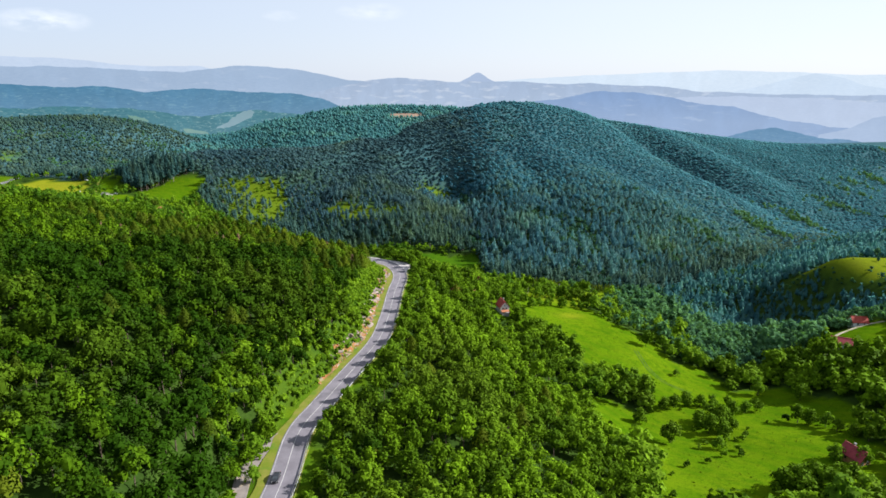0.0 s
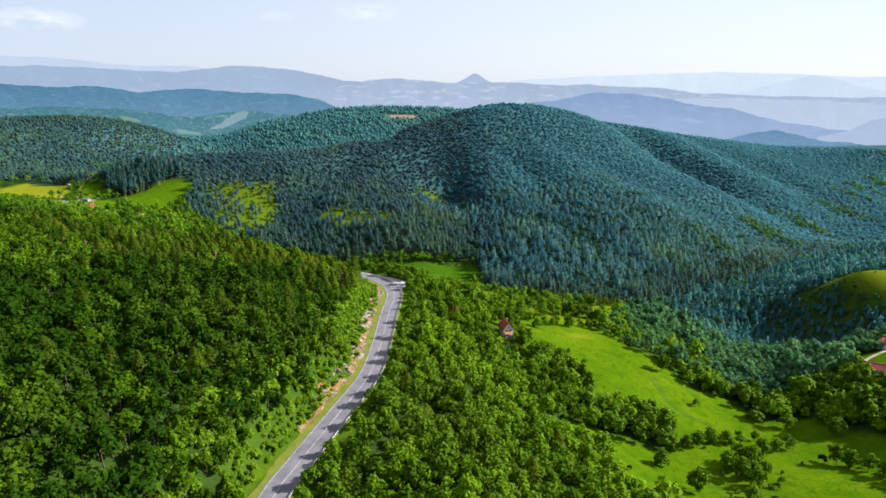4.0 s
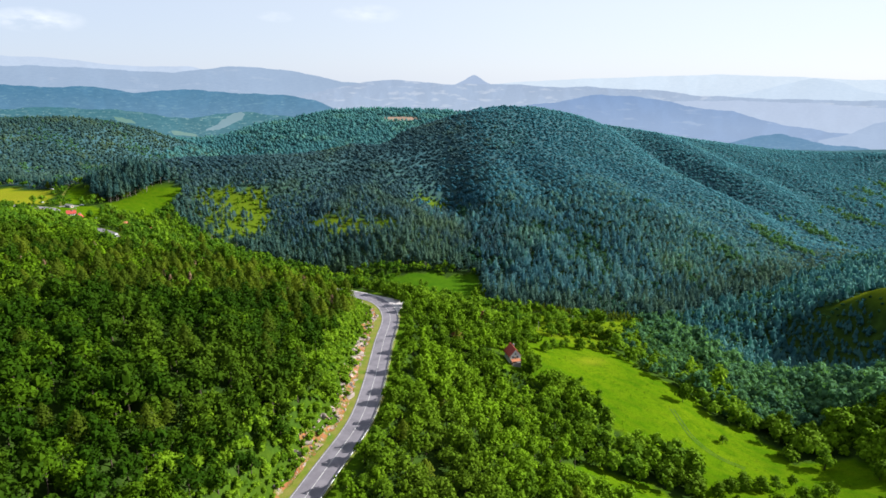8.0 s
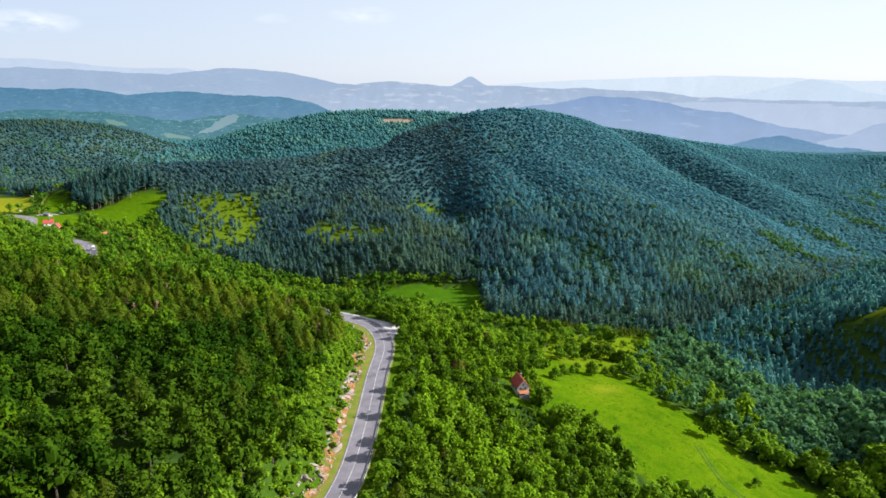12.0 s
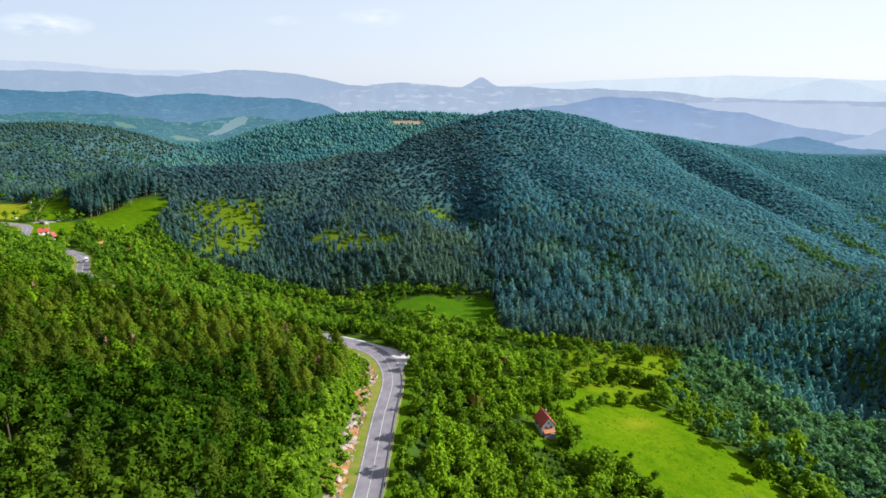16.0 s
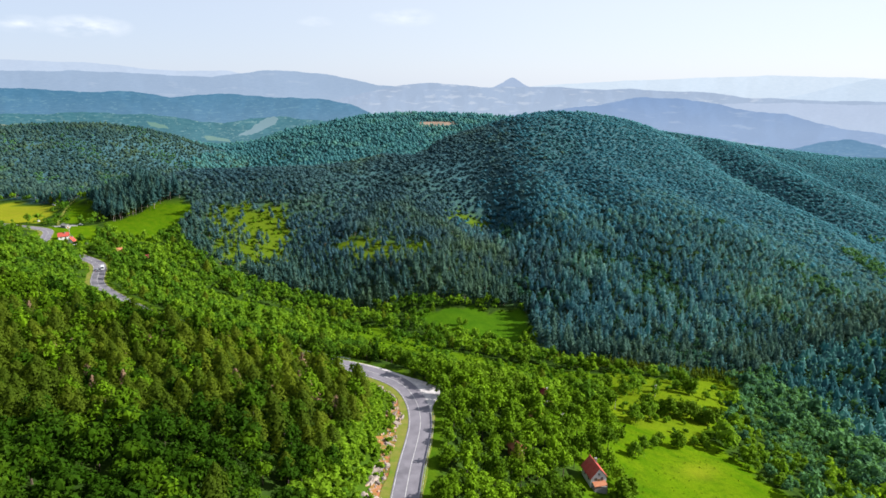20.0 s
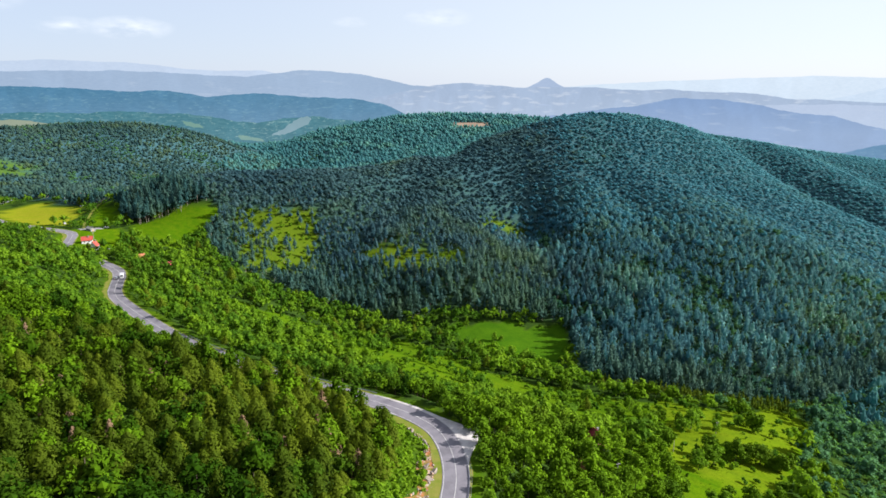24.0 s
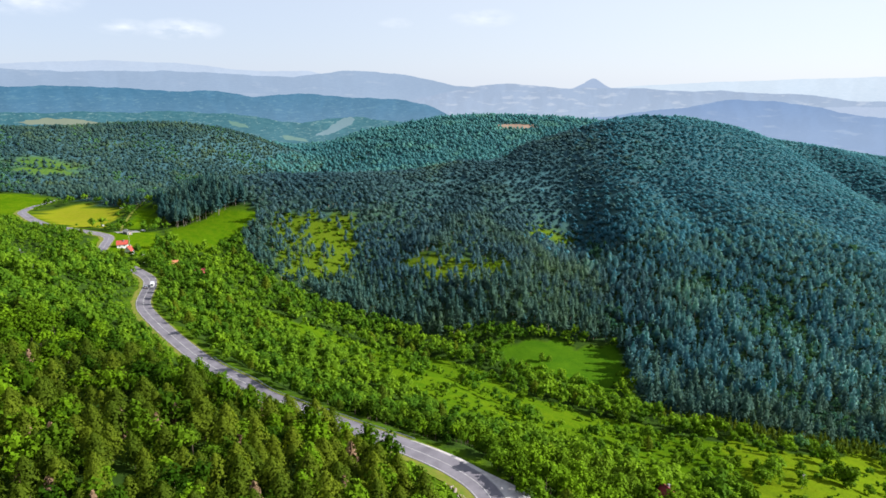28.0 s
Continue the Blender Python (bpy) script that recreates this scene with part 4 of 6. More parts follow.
conifer = stand & (rng.rand(len(x)) < 0.70 + 0.25 * lumps(x, y, 12))
conifer |= ~stand & (rng.rand(len(x)) < 0.04) & (x < 50)
near = (y < 410) & (x < 60) & (x > -260)
deep = (y > 470) | (x < -220)
fresh = (y > 372 + 0.4 * (x + 60)) & (x < 60) & ~near
size = 0.74 + 0.52 * rng.rand(len(x)) + 0.12 * lumps(x, y, 17)
size = np.where(road_r < 14, size * 0.72, size)
size = np.where((road_side < 0) & (road_r < 36) & (x < -100) & (x > -260), size * 0.62, size)      # low trees above the far straight, so the camera sees the road
size = np.where((x < -330) & (y > 560) & (y < 690), size * 0.70, size)      # kept low to open the camera's view of the hamlet's road
tone = (0.45 + 0.35 * lumps(x, y, 26) + 0.28 * rng.randn(len(x))).clip(0, 1)
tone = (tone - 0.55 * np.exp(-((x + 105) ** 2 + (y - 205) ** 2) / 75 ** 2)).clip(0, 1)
# the right slope's stronger light is put into the leaf tone; left toned down
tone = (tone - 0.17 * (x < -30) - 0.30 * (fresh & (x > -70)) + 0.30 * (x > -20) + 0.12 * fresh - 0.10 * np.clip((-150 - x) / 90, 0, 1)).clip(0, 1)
lane_r, _, lane_side = to_line(x, y, np.array([(-278.0, 488.0, 0), (-319.0, 525.0, 0), (-345.0, 548.0, 0), (-380.0, 577.0, 0)]))
size = np.where((lane_r < 13) & (lane_side > 0), size * 0.5, np.where(lane_r < 5, 0.2, size))      # kept low so the upper lane shows from the camera
lone = (road_r < 12.5) & (y > 105) & (y < 372) & (x > -70)
ROADSIDE = np.stack([x[lone], y[lone], size[lone], tone[lone]], 1)
size = np.where(inside(x, y, ORCHARD), size * 0.55, size)
conifer, fresh = conifer & ~lone, fresh & ~lone
bright = (x > 60) & ((x < 150) | (y < 240)) & (rng.rand(len(x)) < 0.42 + 0.25 * lumps(x, y, 19))
size = np.where((x > 60) & (rng.rand(len(x)) < 0.2), size * 1.4, size)
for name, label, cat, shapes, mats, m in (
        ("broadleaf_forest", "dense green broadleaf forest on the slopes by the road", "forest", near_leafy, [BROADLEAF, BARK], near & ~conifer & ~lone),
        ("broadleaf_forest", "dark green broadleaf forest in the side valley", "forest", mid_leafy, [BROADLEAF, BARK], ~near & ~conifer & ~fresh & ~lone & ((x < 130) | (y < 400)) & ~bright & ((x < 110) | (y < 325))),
        ("broadleaf_forest", "blue-green broadleaf trees on the valley side below the meadows", "forest", mid_leafy, [HAZED_LEAF, BARK], ~near & ~conifer & ~fresh & ~lone & ((x < 130) | (y < 400)) & ~bright & (x >= 110) & (y >= 325)),
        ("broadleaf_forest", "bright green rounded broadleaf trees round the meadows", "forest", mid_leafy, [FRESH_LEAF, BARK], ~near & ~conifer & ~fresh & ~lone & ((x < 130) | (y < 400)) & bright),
        ("broadleaf_forest", "dark green broadleaf trees along the stream valley", "forest", far_leafy, [HAZED_LEAF, BARK], ~near & ~conifer & ~fresh & ~lone & (x >= 130) & (y >= 400)),
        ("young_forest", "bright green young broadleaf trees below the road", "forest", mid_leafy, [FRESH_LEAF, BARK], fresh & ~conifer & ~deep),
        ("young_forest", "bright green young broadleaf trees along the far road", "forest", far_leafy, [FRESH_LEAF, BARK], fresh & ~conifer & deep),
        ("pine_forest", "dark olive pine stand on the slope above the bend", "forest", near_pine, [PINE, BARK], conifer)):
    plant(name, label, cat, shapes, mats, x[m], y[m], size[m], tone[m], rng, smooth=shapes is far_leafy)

# the same forest goes on behind the start of the flight
back_rng = np.random.RandomState(21)
x, y = sown(-190, 190, -60, 140, 6.2, back_rng)
m = (y < 124 + 0.42 * np.minimum(x, 0)) & (to_line(x, y, ROAD[::2])[0] > 8)
plant("broadleaf_forest", "green broadleaf forest on both sides of the road", "forest", bush_crown, [BROADLEAF, BARK], x[m], y[m], 0.8 + 0.4 * back_rng.rand(m.sum()), back_rng.rand(m.sum()), back_rng)

# the pine wood on the shaded side of the far valley
x, y = sown(195, 900, 230, 1080, 5.2, rng)
keep = ~in_any(x, y, MEADOWS) & (y < foot_of_hill(x)) & (x < 0.80 * y + 30) & ((x > 195) & (y > 430) | (x > 238) & (y > 380) | (x > 262))
x, y = x[keep], y[keep]
leafy = (lumps(x, y, 27, 1.0) + 0.4 * rng.randn(len(x)) > 0.55) | (y < 380) | (rng.rand(len(x)) < 0.06)
size, tone = 0.62 + 0.40 * rng.rand(len(x)), (0.35 + 0.3 * lumps(x, y, 40) + 0.25 * rng.randn(len(x))).clip(0, 1)
plant("broadleaf_forest", "dark green broadleaf trees between the pines in the far valley", "forest", far_leafy, [HAZED_LEAF, BARK], x[leafy], y[leafy], size[leafy], tone[leafy], rng)
plant("pine_forest", "pine wood on the shaded valley side, blued for haze", "forest", hill_pine, [HAZED_VALLEY_PINE, BARK], x[~leafy], y[~leafy], size[~leafy], tone[~leafy], rng, 2.5)

# the pine-clad hill
x, y = sown(-480, 1060, 525, 1420, 4.6, rng)
crest_y = np.interp(x, [-480, -320, -256, -113, 52, 150, 331, 600, 870], [860, 860, 880, 960, 1070, 1130, 1290, 1420, 1330])
keep = (y > foot_of_hill(x)) & (y < crest_y) & (x < 0.80 * y + 20) & ~in_any(x, y, MEADOWS)
thin = in_any(x + 7 * rng.randn(len(x)), y + 9 * rng.randn(len(x)), THIN)
keep &= (y < 840) | (rng.rand(len(x)) < 0.85)
keep &= ~thin | (rng.rand(len(x)) < 0.20)
x, y = x[keep], y[keep]
tone = (0.4 + 0.3 * lumps(x, y, 45) + np.where(y < 800, 0.22, 0.10) * rng.randn(len(x))).clip(0, 1)
size = 0.64 + 0.56 * rng.rand(len(x)) ** 1.2 + 0.08 * lumps(x, y, 23)
size = np.where((np.abs(x - 45) < 9) & (y > 560) & (y < 645) | (x > -280) & (x < -262) & (y > 665) & (y < 760), size * 1.25, size)
size = np.where((x > -50) & (x < 40) & (y < foot_of_hill(x) + 10), size * 1.15, size)
# paler and bluer to the far right, where the painted haze is thickest
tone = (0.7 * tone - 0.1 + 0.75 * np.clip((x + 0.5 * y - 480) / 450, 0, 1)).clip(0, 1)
sunk = np.clip((np.hypot(x, y - 100) - 560) / 220, 0, 1)
size = size + (0.92 - size) * 0.6 * sunk      # evened out with distance, as haze would soften the canopy
leafy = (lumps(x, y, 31, 2.0) + 0.25 * rng.randn(len(x)) > 0.72) & (y < foot_of_hill(x) + 190) & (x > 20)
leafy |= (np.hypot((x - 150) / 24, (y - 665) / 48) + 0.3 * rng.randn(len(x)) < 0.9) & (rng.rand(len(x)) < 0.6)
plant("broadleaf_forest", "olive-green broadleaf trees between the pines on the lower hill", "forest", far_leafy, [HAZED_LEAF, BARK], x[leafy], y[leafy], size[leafy], tone[leafy], rng)
x, y, size, tone, sunk = x[~leafy], y[~leafy], size[~leafy], tone[~leafy], sunk[~leafy]
west = x + 25 * np.sin(y / 40) + 22 * rng.randn(len(x)) < 25
face = y + 45 * rng.randn(len(x)) < 800
edge = y < foot_of_hill(x) + 50 + 22 * rng.randn(len(x))
# far crowns sunk and flattened: shallow gaps stand in for the softening of haze
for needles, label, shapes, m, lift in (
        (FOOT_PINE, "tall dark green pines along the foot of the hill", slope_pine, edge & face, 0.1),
        (HAZED_HILL_PINE, "dense olive-green pine forest on the west face of the hill", slope_pine, west & face & ~edge, 0.25),
        (HAZED_HILL_PINE, "dense olive-green pine forest high on the west of the hill", hill_pine, west & ~face, 0.25),
        (HAZED_LOW_PINE, "dense dark blue-green pine forest on the lower hill", slope_pine, ~west & face & ~edge, 0.0),
        (HAZED_UPPER_PINE, "dense blue-green pine forest on the broad upper hill", hill_pine, ~west & ~face, 0.0)):
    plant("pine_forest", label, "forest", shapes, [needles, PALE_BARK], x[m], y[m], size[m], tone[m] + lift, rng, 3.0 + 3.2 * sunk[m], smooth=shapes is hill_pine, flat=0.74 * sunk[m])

# a belt of low young pines at the foot of the hill, below the tall ones
gx, gy = sown(30, 175, 505, 560, 3.0, rng)
m = (gy > foot_of_hill(gx) - 17) & (gy < foot_of_hill(gx) - 1) & (gx > 34)
plant("young_pines", "belt of low olive-green young pines at the foot of the hill", "forest", slope_pine, [PINE, BARK], gx[m], gy[m], 0.34 + 0.16 * rng.rand(m.sum()), (0.4 + 0.3 * rng.randn(m.sum())).clip(0, 1), rng, 1.0)

# the tall pine grove above the glade
gx, gy = sown(-400, -290, 715, 795, 4.2, rng)
m = inside(gx + 3 * np.sin(gy / 5), gy + 3 * np.sin(gx / 4), [(-395, 765), (-376, 735), (-352, 722), (-336, 726), (-322, 748), (-298, 764), (-350, 792)])
plant("pine_forest", "grove of tall dark pines above the grassy glade", "forest", slope_pine, [FOOT_PINE, PALE_BARK], gx[m], gy[m], 0.95 + 0.35 * rng.rand(m.sum()), (0.1 + 0.2 * rng.randn(m.sum())).clip(0, 1), rng, 1.0)

# dark pines behind the hay field, and the hedge along the farm track
gx, gy = sown(-540, -420, 765, 845, 4.4, rng)
back = np.interp(gx, [-540, -512, -442, -428, -420], [832, 816, 783, 770, 776])
m = (gy > back) & (gy < back + 15)
plant("pine_forest", "belt of tall dark pines behind the hay field", "forest", slope_pine, [FOOT_PINE, PALE_BARK], gx[m], gy[m], 0.62 + 0.3 * rng.rand(m.sum()), (0.15 + 0.2 * rng.randn(m.sum())).clip(0, 1), rng, 1.0)
gx, gy = sown(-430, -385, 700, 780, 2.6, rng)
r, _, side = to_line(gx, gy, np.array([(-390.0, 701.0, 0), (-397.0, 712.0, 0), (-410.0, 742.0, 0), (-421.0, 775.0, 0)]))
m = (r > 1.6) & (r < 4.2) & (rng.rand(len(gx)) < 0.6)
plant("hedge_bushes", "dark green hedge along the farm track", "bushes", bush_crown, [BROADLEAF, BARK], gx[m], gy[m], 0.22 + 0.25 * rng.rand(m.sum()), (0.5 + 0.3 * rng.randn(m.sum())).clip(0, 1), rng, 0.2)

# trees that crowd the road where it drops to the hamlet
gx, gy = sown(-345, -255, 548, 628, 3.4, rng)
r, _, side = to_line(gx, gy, ROAD[::2])
m = (r > 5.5) & (r < 10) & (side < 0) & (gy > 556)
plant("roadside_trees", "bright green trees crowding the road above the hamlet", "forest", far_leafy, [FRESH_LEAF, BARK], gx[m], gy[m], 0.95 + 0.35 * rng.rand(m.sum()), (0.4 + 0.3 * rng.randn(m.sum())).clip(0, 1), rng, smooth=True)

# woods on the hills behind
for x0, x1, y0, y1, needles, label in ((-1250, -430, 832, 1620, HAZED_FAR_PINE, "mixed pine woods on the hill to the west"), (-1100, 280, 1380, 2300, HAZED_BACK_PINE, "hazy blue-green woods on the ridge behind")):
    x, y = sown(x0, x1, y0, y1, 5.9 if needles == HAZED_FAR_PINE else 6.6, rng)
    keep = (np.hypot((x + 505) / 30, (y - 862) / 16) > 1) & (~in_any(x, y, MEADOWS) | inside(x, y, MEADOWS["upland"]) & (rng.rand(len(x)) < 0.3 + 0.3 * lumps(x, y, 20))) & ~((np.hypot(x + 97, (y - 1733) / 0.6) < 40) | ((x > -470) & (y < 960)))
    if needles == HAZED_FAR_PINE:
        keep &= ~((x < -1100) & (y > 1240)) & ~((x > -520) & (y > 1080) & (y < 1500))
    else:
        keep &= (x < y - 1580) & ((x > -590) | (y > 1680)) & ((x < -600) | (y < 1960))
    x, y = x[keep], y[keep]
    size = (0.62 + 0.80 * rng.rand(len(x)) ** 1.4) * (0.74 if needles == HAZED_FAR_PINE else 1.0)
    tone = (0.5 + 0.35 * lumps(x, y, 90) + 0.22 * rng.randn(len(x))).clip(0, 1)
    leafy = (lumps(x, y, 55, 1.0) + 0.35 * rng.randn(len(x)) > 0.62) & (needles == HAZED_FAR_PINE)
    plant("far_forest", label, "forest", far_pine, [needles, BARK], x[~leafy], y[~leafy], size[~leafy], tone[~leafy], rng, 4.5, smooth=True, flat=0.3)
    if leafy.any():
        plant("far_broadleaf", "green broadleaf trees among the pines of the western hill", "forest", bush_crown, [HAZED_LEAF, BARK], x[leafy], y[leafy], size[leafy], tone[leafy], rng, 1.0)


# ---- the road ----
def offset_points(line, off):
    """The line shifted sideways (right of its way is positive)."""
    p = np.asarray(line, float)
    d = np.gradient(p[:, :2], axis=0)
    d /= np.linalg.norm(d, axis=1)[:, None]
    q = p.copy()
    q[:, 0] += d[:, 1] * off
    q[:, 1] -= d[:, 0] * off
    return q


def ribbon(name, line, left, right, lift, mat, thick=0.0, drape=False, cross=2):
    """A strip along a line between two offsets; draped strips follow the ground."""
    rows = []
    for c in range(cross):
        u = c / (cross - 1)
        r = offset_points(line, np.asarray(left) * (1 - u) + np.asarray(right) * u)
        r[:, 2] = (surface(r[:, 0], r[:, 1]) if drape else r[:, 2]) + lift
        rows.append(r)
    m = len(rows[0])
    i = np.arange(m - 1)
    v = np.concatenate(rows)
    q = [np.stack([c * m + i, (c + 1) * m + i, (c + 1) * m + i + 1, c * m + i + 1], 1) for c in range(cross - 1)]
    if thick:
        b = len(v)
        v = np.concatenate([v, rows[0] - (0, 0, thick), rows[-1] - (0, 0, thick)])
        e = (cross - 1) * m
        q += [np.stack([b + i, i, i + 1, b + i + 1], 1), np.stack([e + i, b + m + i, b + m + i + 1, e + i + 1], 1)]
    return mesh_object(name, v, np.concatenate(q), mats=[mat])


def under(thing, *parts):
    for p in parts:
        p.parent = thing
    return thing


def stretch_of(line, y0, y1, x0=-1e9, x1=1e9):
    k = (line[:, 1] >= y0) & (line[:, 1] <= y1) & (line[:, 0] >= x0) & (line[:, 0] <= x1)
    return line[k]


ROAD_FINE = smooth_curve(ROAD_LINE, 1.0)
road = tagged(ribbon("road", ROAD_FINE, -3.9, 3.9, 0.10, ASPHALT, 0.6), "grey asphalt mountain road with white edge lines", "road", kind="structure")
under(road, ribbon("edge_line", ROAD_FINE, -3.58, -3.43, 0.115, PAINT), ribbon("edge_line", ROAD_FINE, 3.52, 3.60, 0.115, PAINT),
      ribbon("centre_line", ROAD_FINE, -0.08, 0.08, 0.115, PAINT))
wave = 0.5 * np.sin(np.arange(len(ROAD_FINE)) / 7.0) + 0.4 * np.sin(np.arange(len(ROAD_FINE)) / 2.6)
tagged(ribbon("verge", ROAD_FINE, -6.6 + wave, -3.9, 0.03, VERGE, 0.5), "dry yellow-green grass verge along the cut bank", "verge", kind="structure")
tagged(ribbon("verge", ROAD_FINE, 3.9, 4.7 + 0.4 * wave, 0.03, VERGE, 0.5), "dry yellow-green grass verge behind the guard rail", "verge", kind="structure")

# the gravel turnout on the outside of the bend, and the old road surface beside the road
bend = stretch_of(ROAD_FINE, 338, 379, -62, 0)
s = np.arange(len(bend)) - int(np.argmin(np.hypot(bend[:, 0] + 29, bend[:, 1] - 354)))
swell = np.exp(-(s / 8.5) ** 2) * np.sin(np.linspace(0, np.pi, len(bend))) ** 0.5
tagged(ribbon("turnout", bend, 3.75, 3.85 + 1.1 * np.sin(np.linspace(0, np.pi, len(bend))) + 6.6 * swell, 0.12, GRAVEL, 0.4, cross=4), "pale gravel turnout on the outside of the bend", "turnout", kind="structure")
side_strip = smooth_curve([(-50.0, 122, 0), (-51.3, 134, 0), (-52.6, 144, 0), (-52.2, 152, 0), (-50.4, 160, 0), (-48.6, 166, 0)], 1.0)
taper = np.sin(np.linspace(0.25, np.pi - 0.1, len(side_strip))) ** 0.5
tagged(ribbon("old_road", side_strip, -2.2 * taper, 2.0 * taper, 0.22, rough_material("old_asphalt", (0.15, 0.13, 0.12), (0.20, 0.175, 0.16), 0.3, 0.9, 20.0, 0.3, 0.2, (0.24, 0.18, 0.10), 0.2), 0.4, True, 4),
       "abandoned strip of cracked old asphalt with earthy edges", "road", kind="structure")

# lanes and tracks
tagged(ribbon("soil_cut", smooth_curve([(-528, 872, 0), (-505, 866, 0), (-484, 853, 0)], 2.0), -3.5, 3.5, 0.35, rough_material("orange_soil", (0.30, 0.13, 0.06), (0.36, 0.19, 0.10), 0.3, 0.95), 0.3, True, 4),
       "bare orange soil cut behind the hay field", "bank", kind="structure")
tagged(ribbon("lane", smooth_curve([(-290, 498, 0), (-319, 525, 0), (-345, 548, 0), (-375, 572, 0)], 2.0), -2.2, 2.2, 0.35, ASPHALT, 0.4, True, 3), "narrow upper lane between trees", "road", kind="structure")
tagged(ribbon("track", smooth_curve([(-383, 690, 0), (-397, 712, 0), (-410, 742, 0), (-421, 775, 0)], 2.0), -1.1, 1.1, 0.25, VERGE, 0.3, True, 3), "dry grassy farm track between the fields", "track", kind="structure")
tagged(ribbon("yard", smooth_curve([(-381, 680, 0), (-375, 688, 0), (-370, 695, 0)], 1.5), -4.5, 4.5, 0.3, CONCRETE, 0.3, True, 4), "pale concrete yard by the hamlet", "yard", kind="structure")
tagged(ribbon("yard", smooth_curve([(205, 310, 0), (214, 322, 0), (226, 336, 0), (246, 346, 0), (262, 348, 0)], 1.5), -1.1, 1.1, 0.3, DIRT, 0.3, True, 4), "dirt drive of the farm", "track", kind="structure")
for shift in (-0.9, 0.9):
    tagged(ribbon("wheel_track", smooth_curve([(107, 322, 0), (108, 312, 0), (109, 303, 0), (114, 292, 0), (124, 284, 0)], 1.0), shift - 0.28, shift + 0.28, 0.06, TRACK_GRASS, 0.0, True), "pressed wheel track in the grass", "track", kind="structure")
field_line = smooth_curve([(-150, 1728, 0), (-110, 1733, 0), (-60, 1738, 0), (-40, 1740, 0)], 8.0)
tagged(ribbon("far_field", field_line, -22.0, 22.0, 1.0, TAN_FIELD, 2.0, True, 6), "tan ploughed field on the ridge behind", "field", kind="structure")


# ---- the guard rail ----
def part(name, bm, mat, parent, label=""):
    me = bpy.data.meshes.new(name)
    bm.to_mesh(me)
    bm.free()
    for m in mat if isinstance(mat, (list, tuple)) else [mat]:
        me.materials.append(m)
    ob = new(name, me)
    ob.parent = parent
    if label:
        ob["label"] = label
    return ob


def box(bm, x0, x1, y0, y1, z0, z1, mat=0):
    v = [bm.verts.new(p) for p in ((x0, y0, z0), (x1, y0, z0), (x1, y1, z0), (x0, y1, z0), (x0, y0, z1), (x1, y0, z1), (x1, y1, z1), (x0, y1, z1))]
    for f in ((3, 2, 1, 0), (4, 5, 6, 7), (0, 1, 5, 4), (1, 2, 6, 5), (2, 3, 7, 6), (3, 0, 4, 7)):
        bm.faces.new([v[i] for i in f]).material_index = mat
    return v


def guard_rail(line, label):
    rail = tagged(new("guard_rail"), label, "guard rail", "guard rails")
    p = offset_points(line, 4.35)
    prof = ((-0.02, 0.44), (0.05, 0.50), (0.05, 0.56), (-0.02, 0.61), (0.05, 0.66), (0.05, 0.72), (-0.02, 0.78))
    rows = []
    for dx, dz in prof:
        r = offset_points(line, 4.35 - dx)
        r[:, 2] += dz + 0.08
        rows.append(r)
    m = len(p)
    i = np.arange(m - 1)
    v = np.concatenate(rows + [rows[0] * 1 + (0, 0, 0)])
    q = np.concatenate([np.stack([c * m + i, c * m + i + 1, (c + 1) * m + i + 1, (c + 1) * m + i], 1) for c in range(len(prof) - 1)])
    beam = mesh_object("beam", v, q, mats=[STEEL])
    beam.parent = rail
    me = None
    for k in range(1, m, 4):
        if me is None:
            bm = bmesh.new()
            box(bm, -0.05, 0.05, -0.03, 0.03, -0.5, 0.80)
            post = part("post", bm, STEEL, rail)
            me = post.data
        else:
            post = new("post", me)
            post.parent = rail
        post.location = p[k]
    return rail


guard_rail(stretch_of(ROAD_FINE, 96, 340, -60, 0), "galvanised steel guard rail above the wooded drop")
bend_line = stretch_of(ROAD_FINE, 378, 440, -160, -58)
guard_rail(bend_line, "galvanised steel guard rail past the bend")


# ---- the cut bank: clay, rock outcrops, boulders ----
bank_line = stretch_of(ROAD_FINE, 196, 368, -40, 0)
s = np.arange(len(bank_line))
upper = 9.6 + 1.6 * np.sin(s / 9.0) + 1.3 * np.sin(s / 3.7 + 1) + 0.8 * np.sin(s / 1.7)
upper *= np.clip(np.sin(np.linspace(0.12, np.pi - 0.12, len(s))) * 2.2, 0.70, 1)
tagged(ribbon("cut_bank", bank_line, -upper, -5.7 + 0.5 * np.sin(s / 2.1), 0.14, SOIL, 0.0, True, 7), "orange clay road cut with pale broken limestone", "bank", kind="structure")


def boulder(seed):
    """An angular block: a rough ball cut by flat planes, with sharp arrises."""
    rng = np.random.RandomState(seed)
    bm = bmesh.new()
    bmesh.ops.create_icosphere(bm, subdivisions=2, radius=1)
    ax = [Vector(rng.randn(3)).normalized() for _ in range(9)]
    lim = [0.42 + 0.3 * rng.rand() for _ in ax]
    for v in bm.verts:
        for a, l in zip(ax, lim):
            d = v.co.dot(a)
            if d > l:
                v.co -= a * (d - l)
        v.co += Vector(rng.randn(3)) * 0.05
    me = bpy.data.meshes.new("boulder")
    bm.to_mesh(me)
    bm.free()
    me.materials.append(ROCK)
    return me


boulders = [boulder(i) for i in range(8)]
rr = random.Random(7)
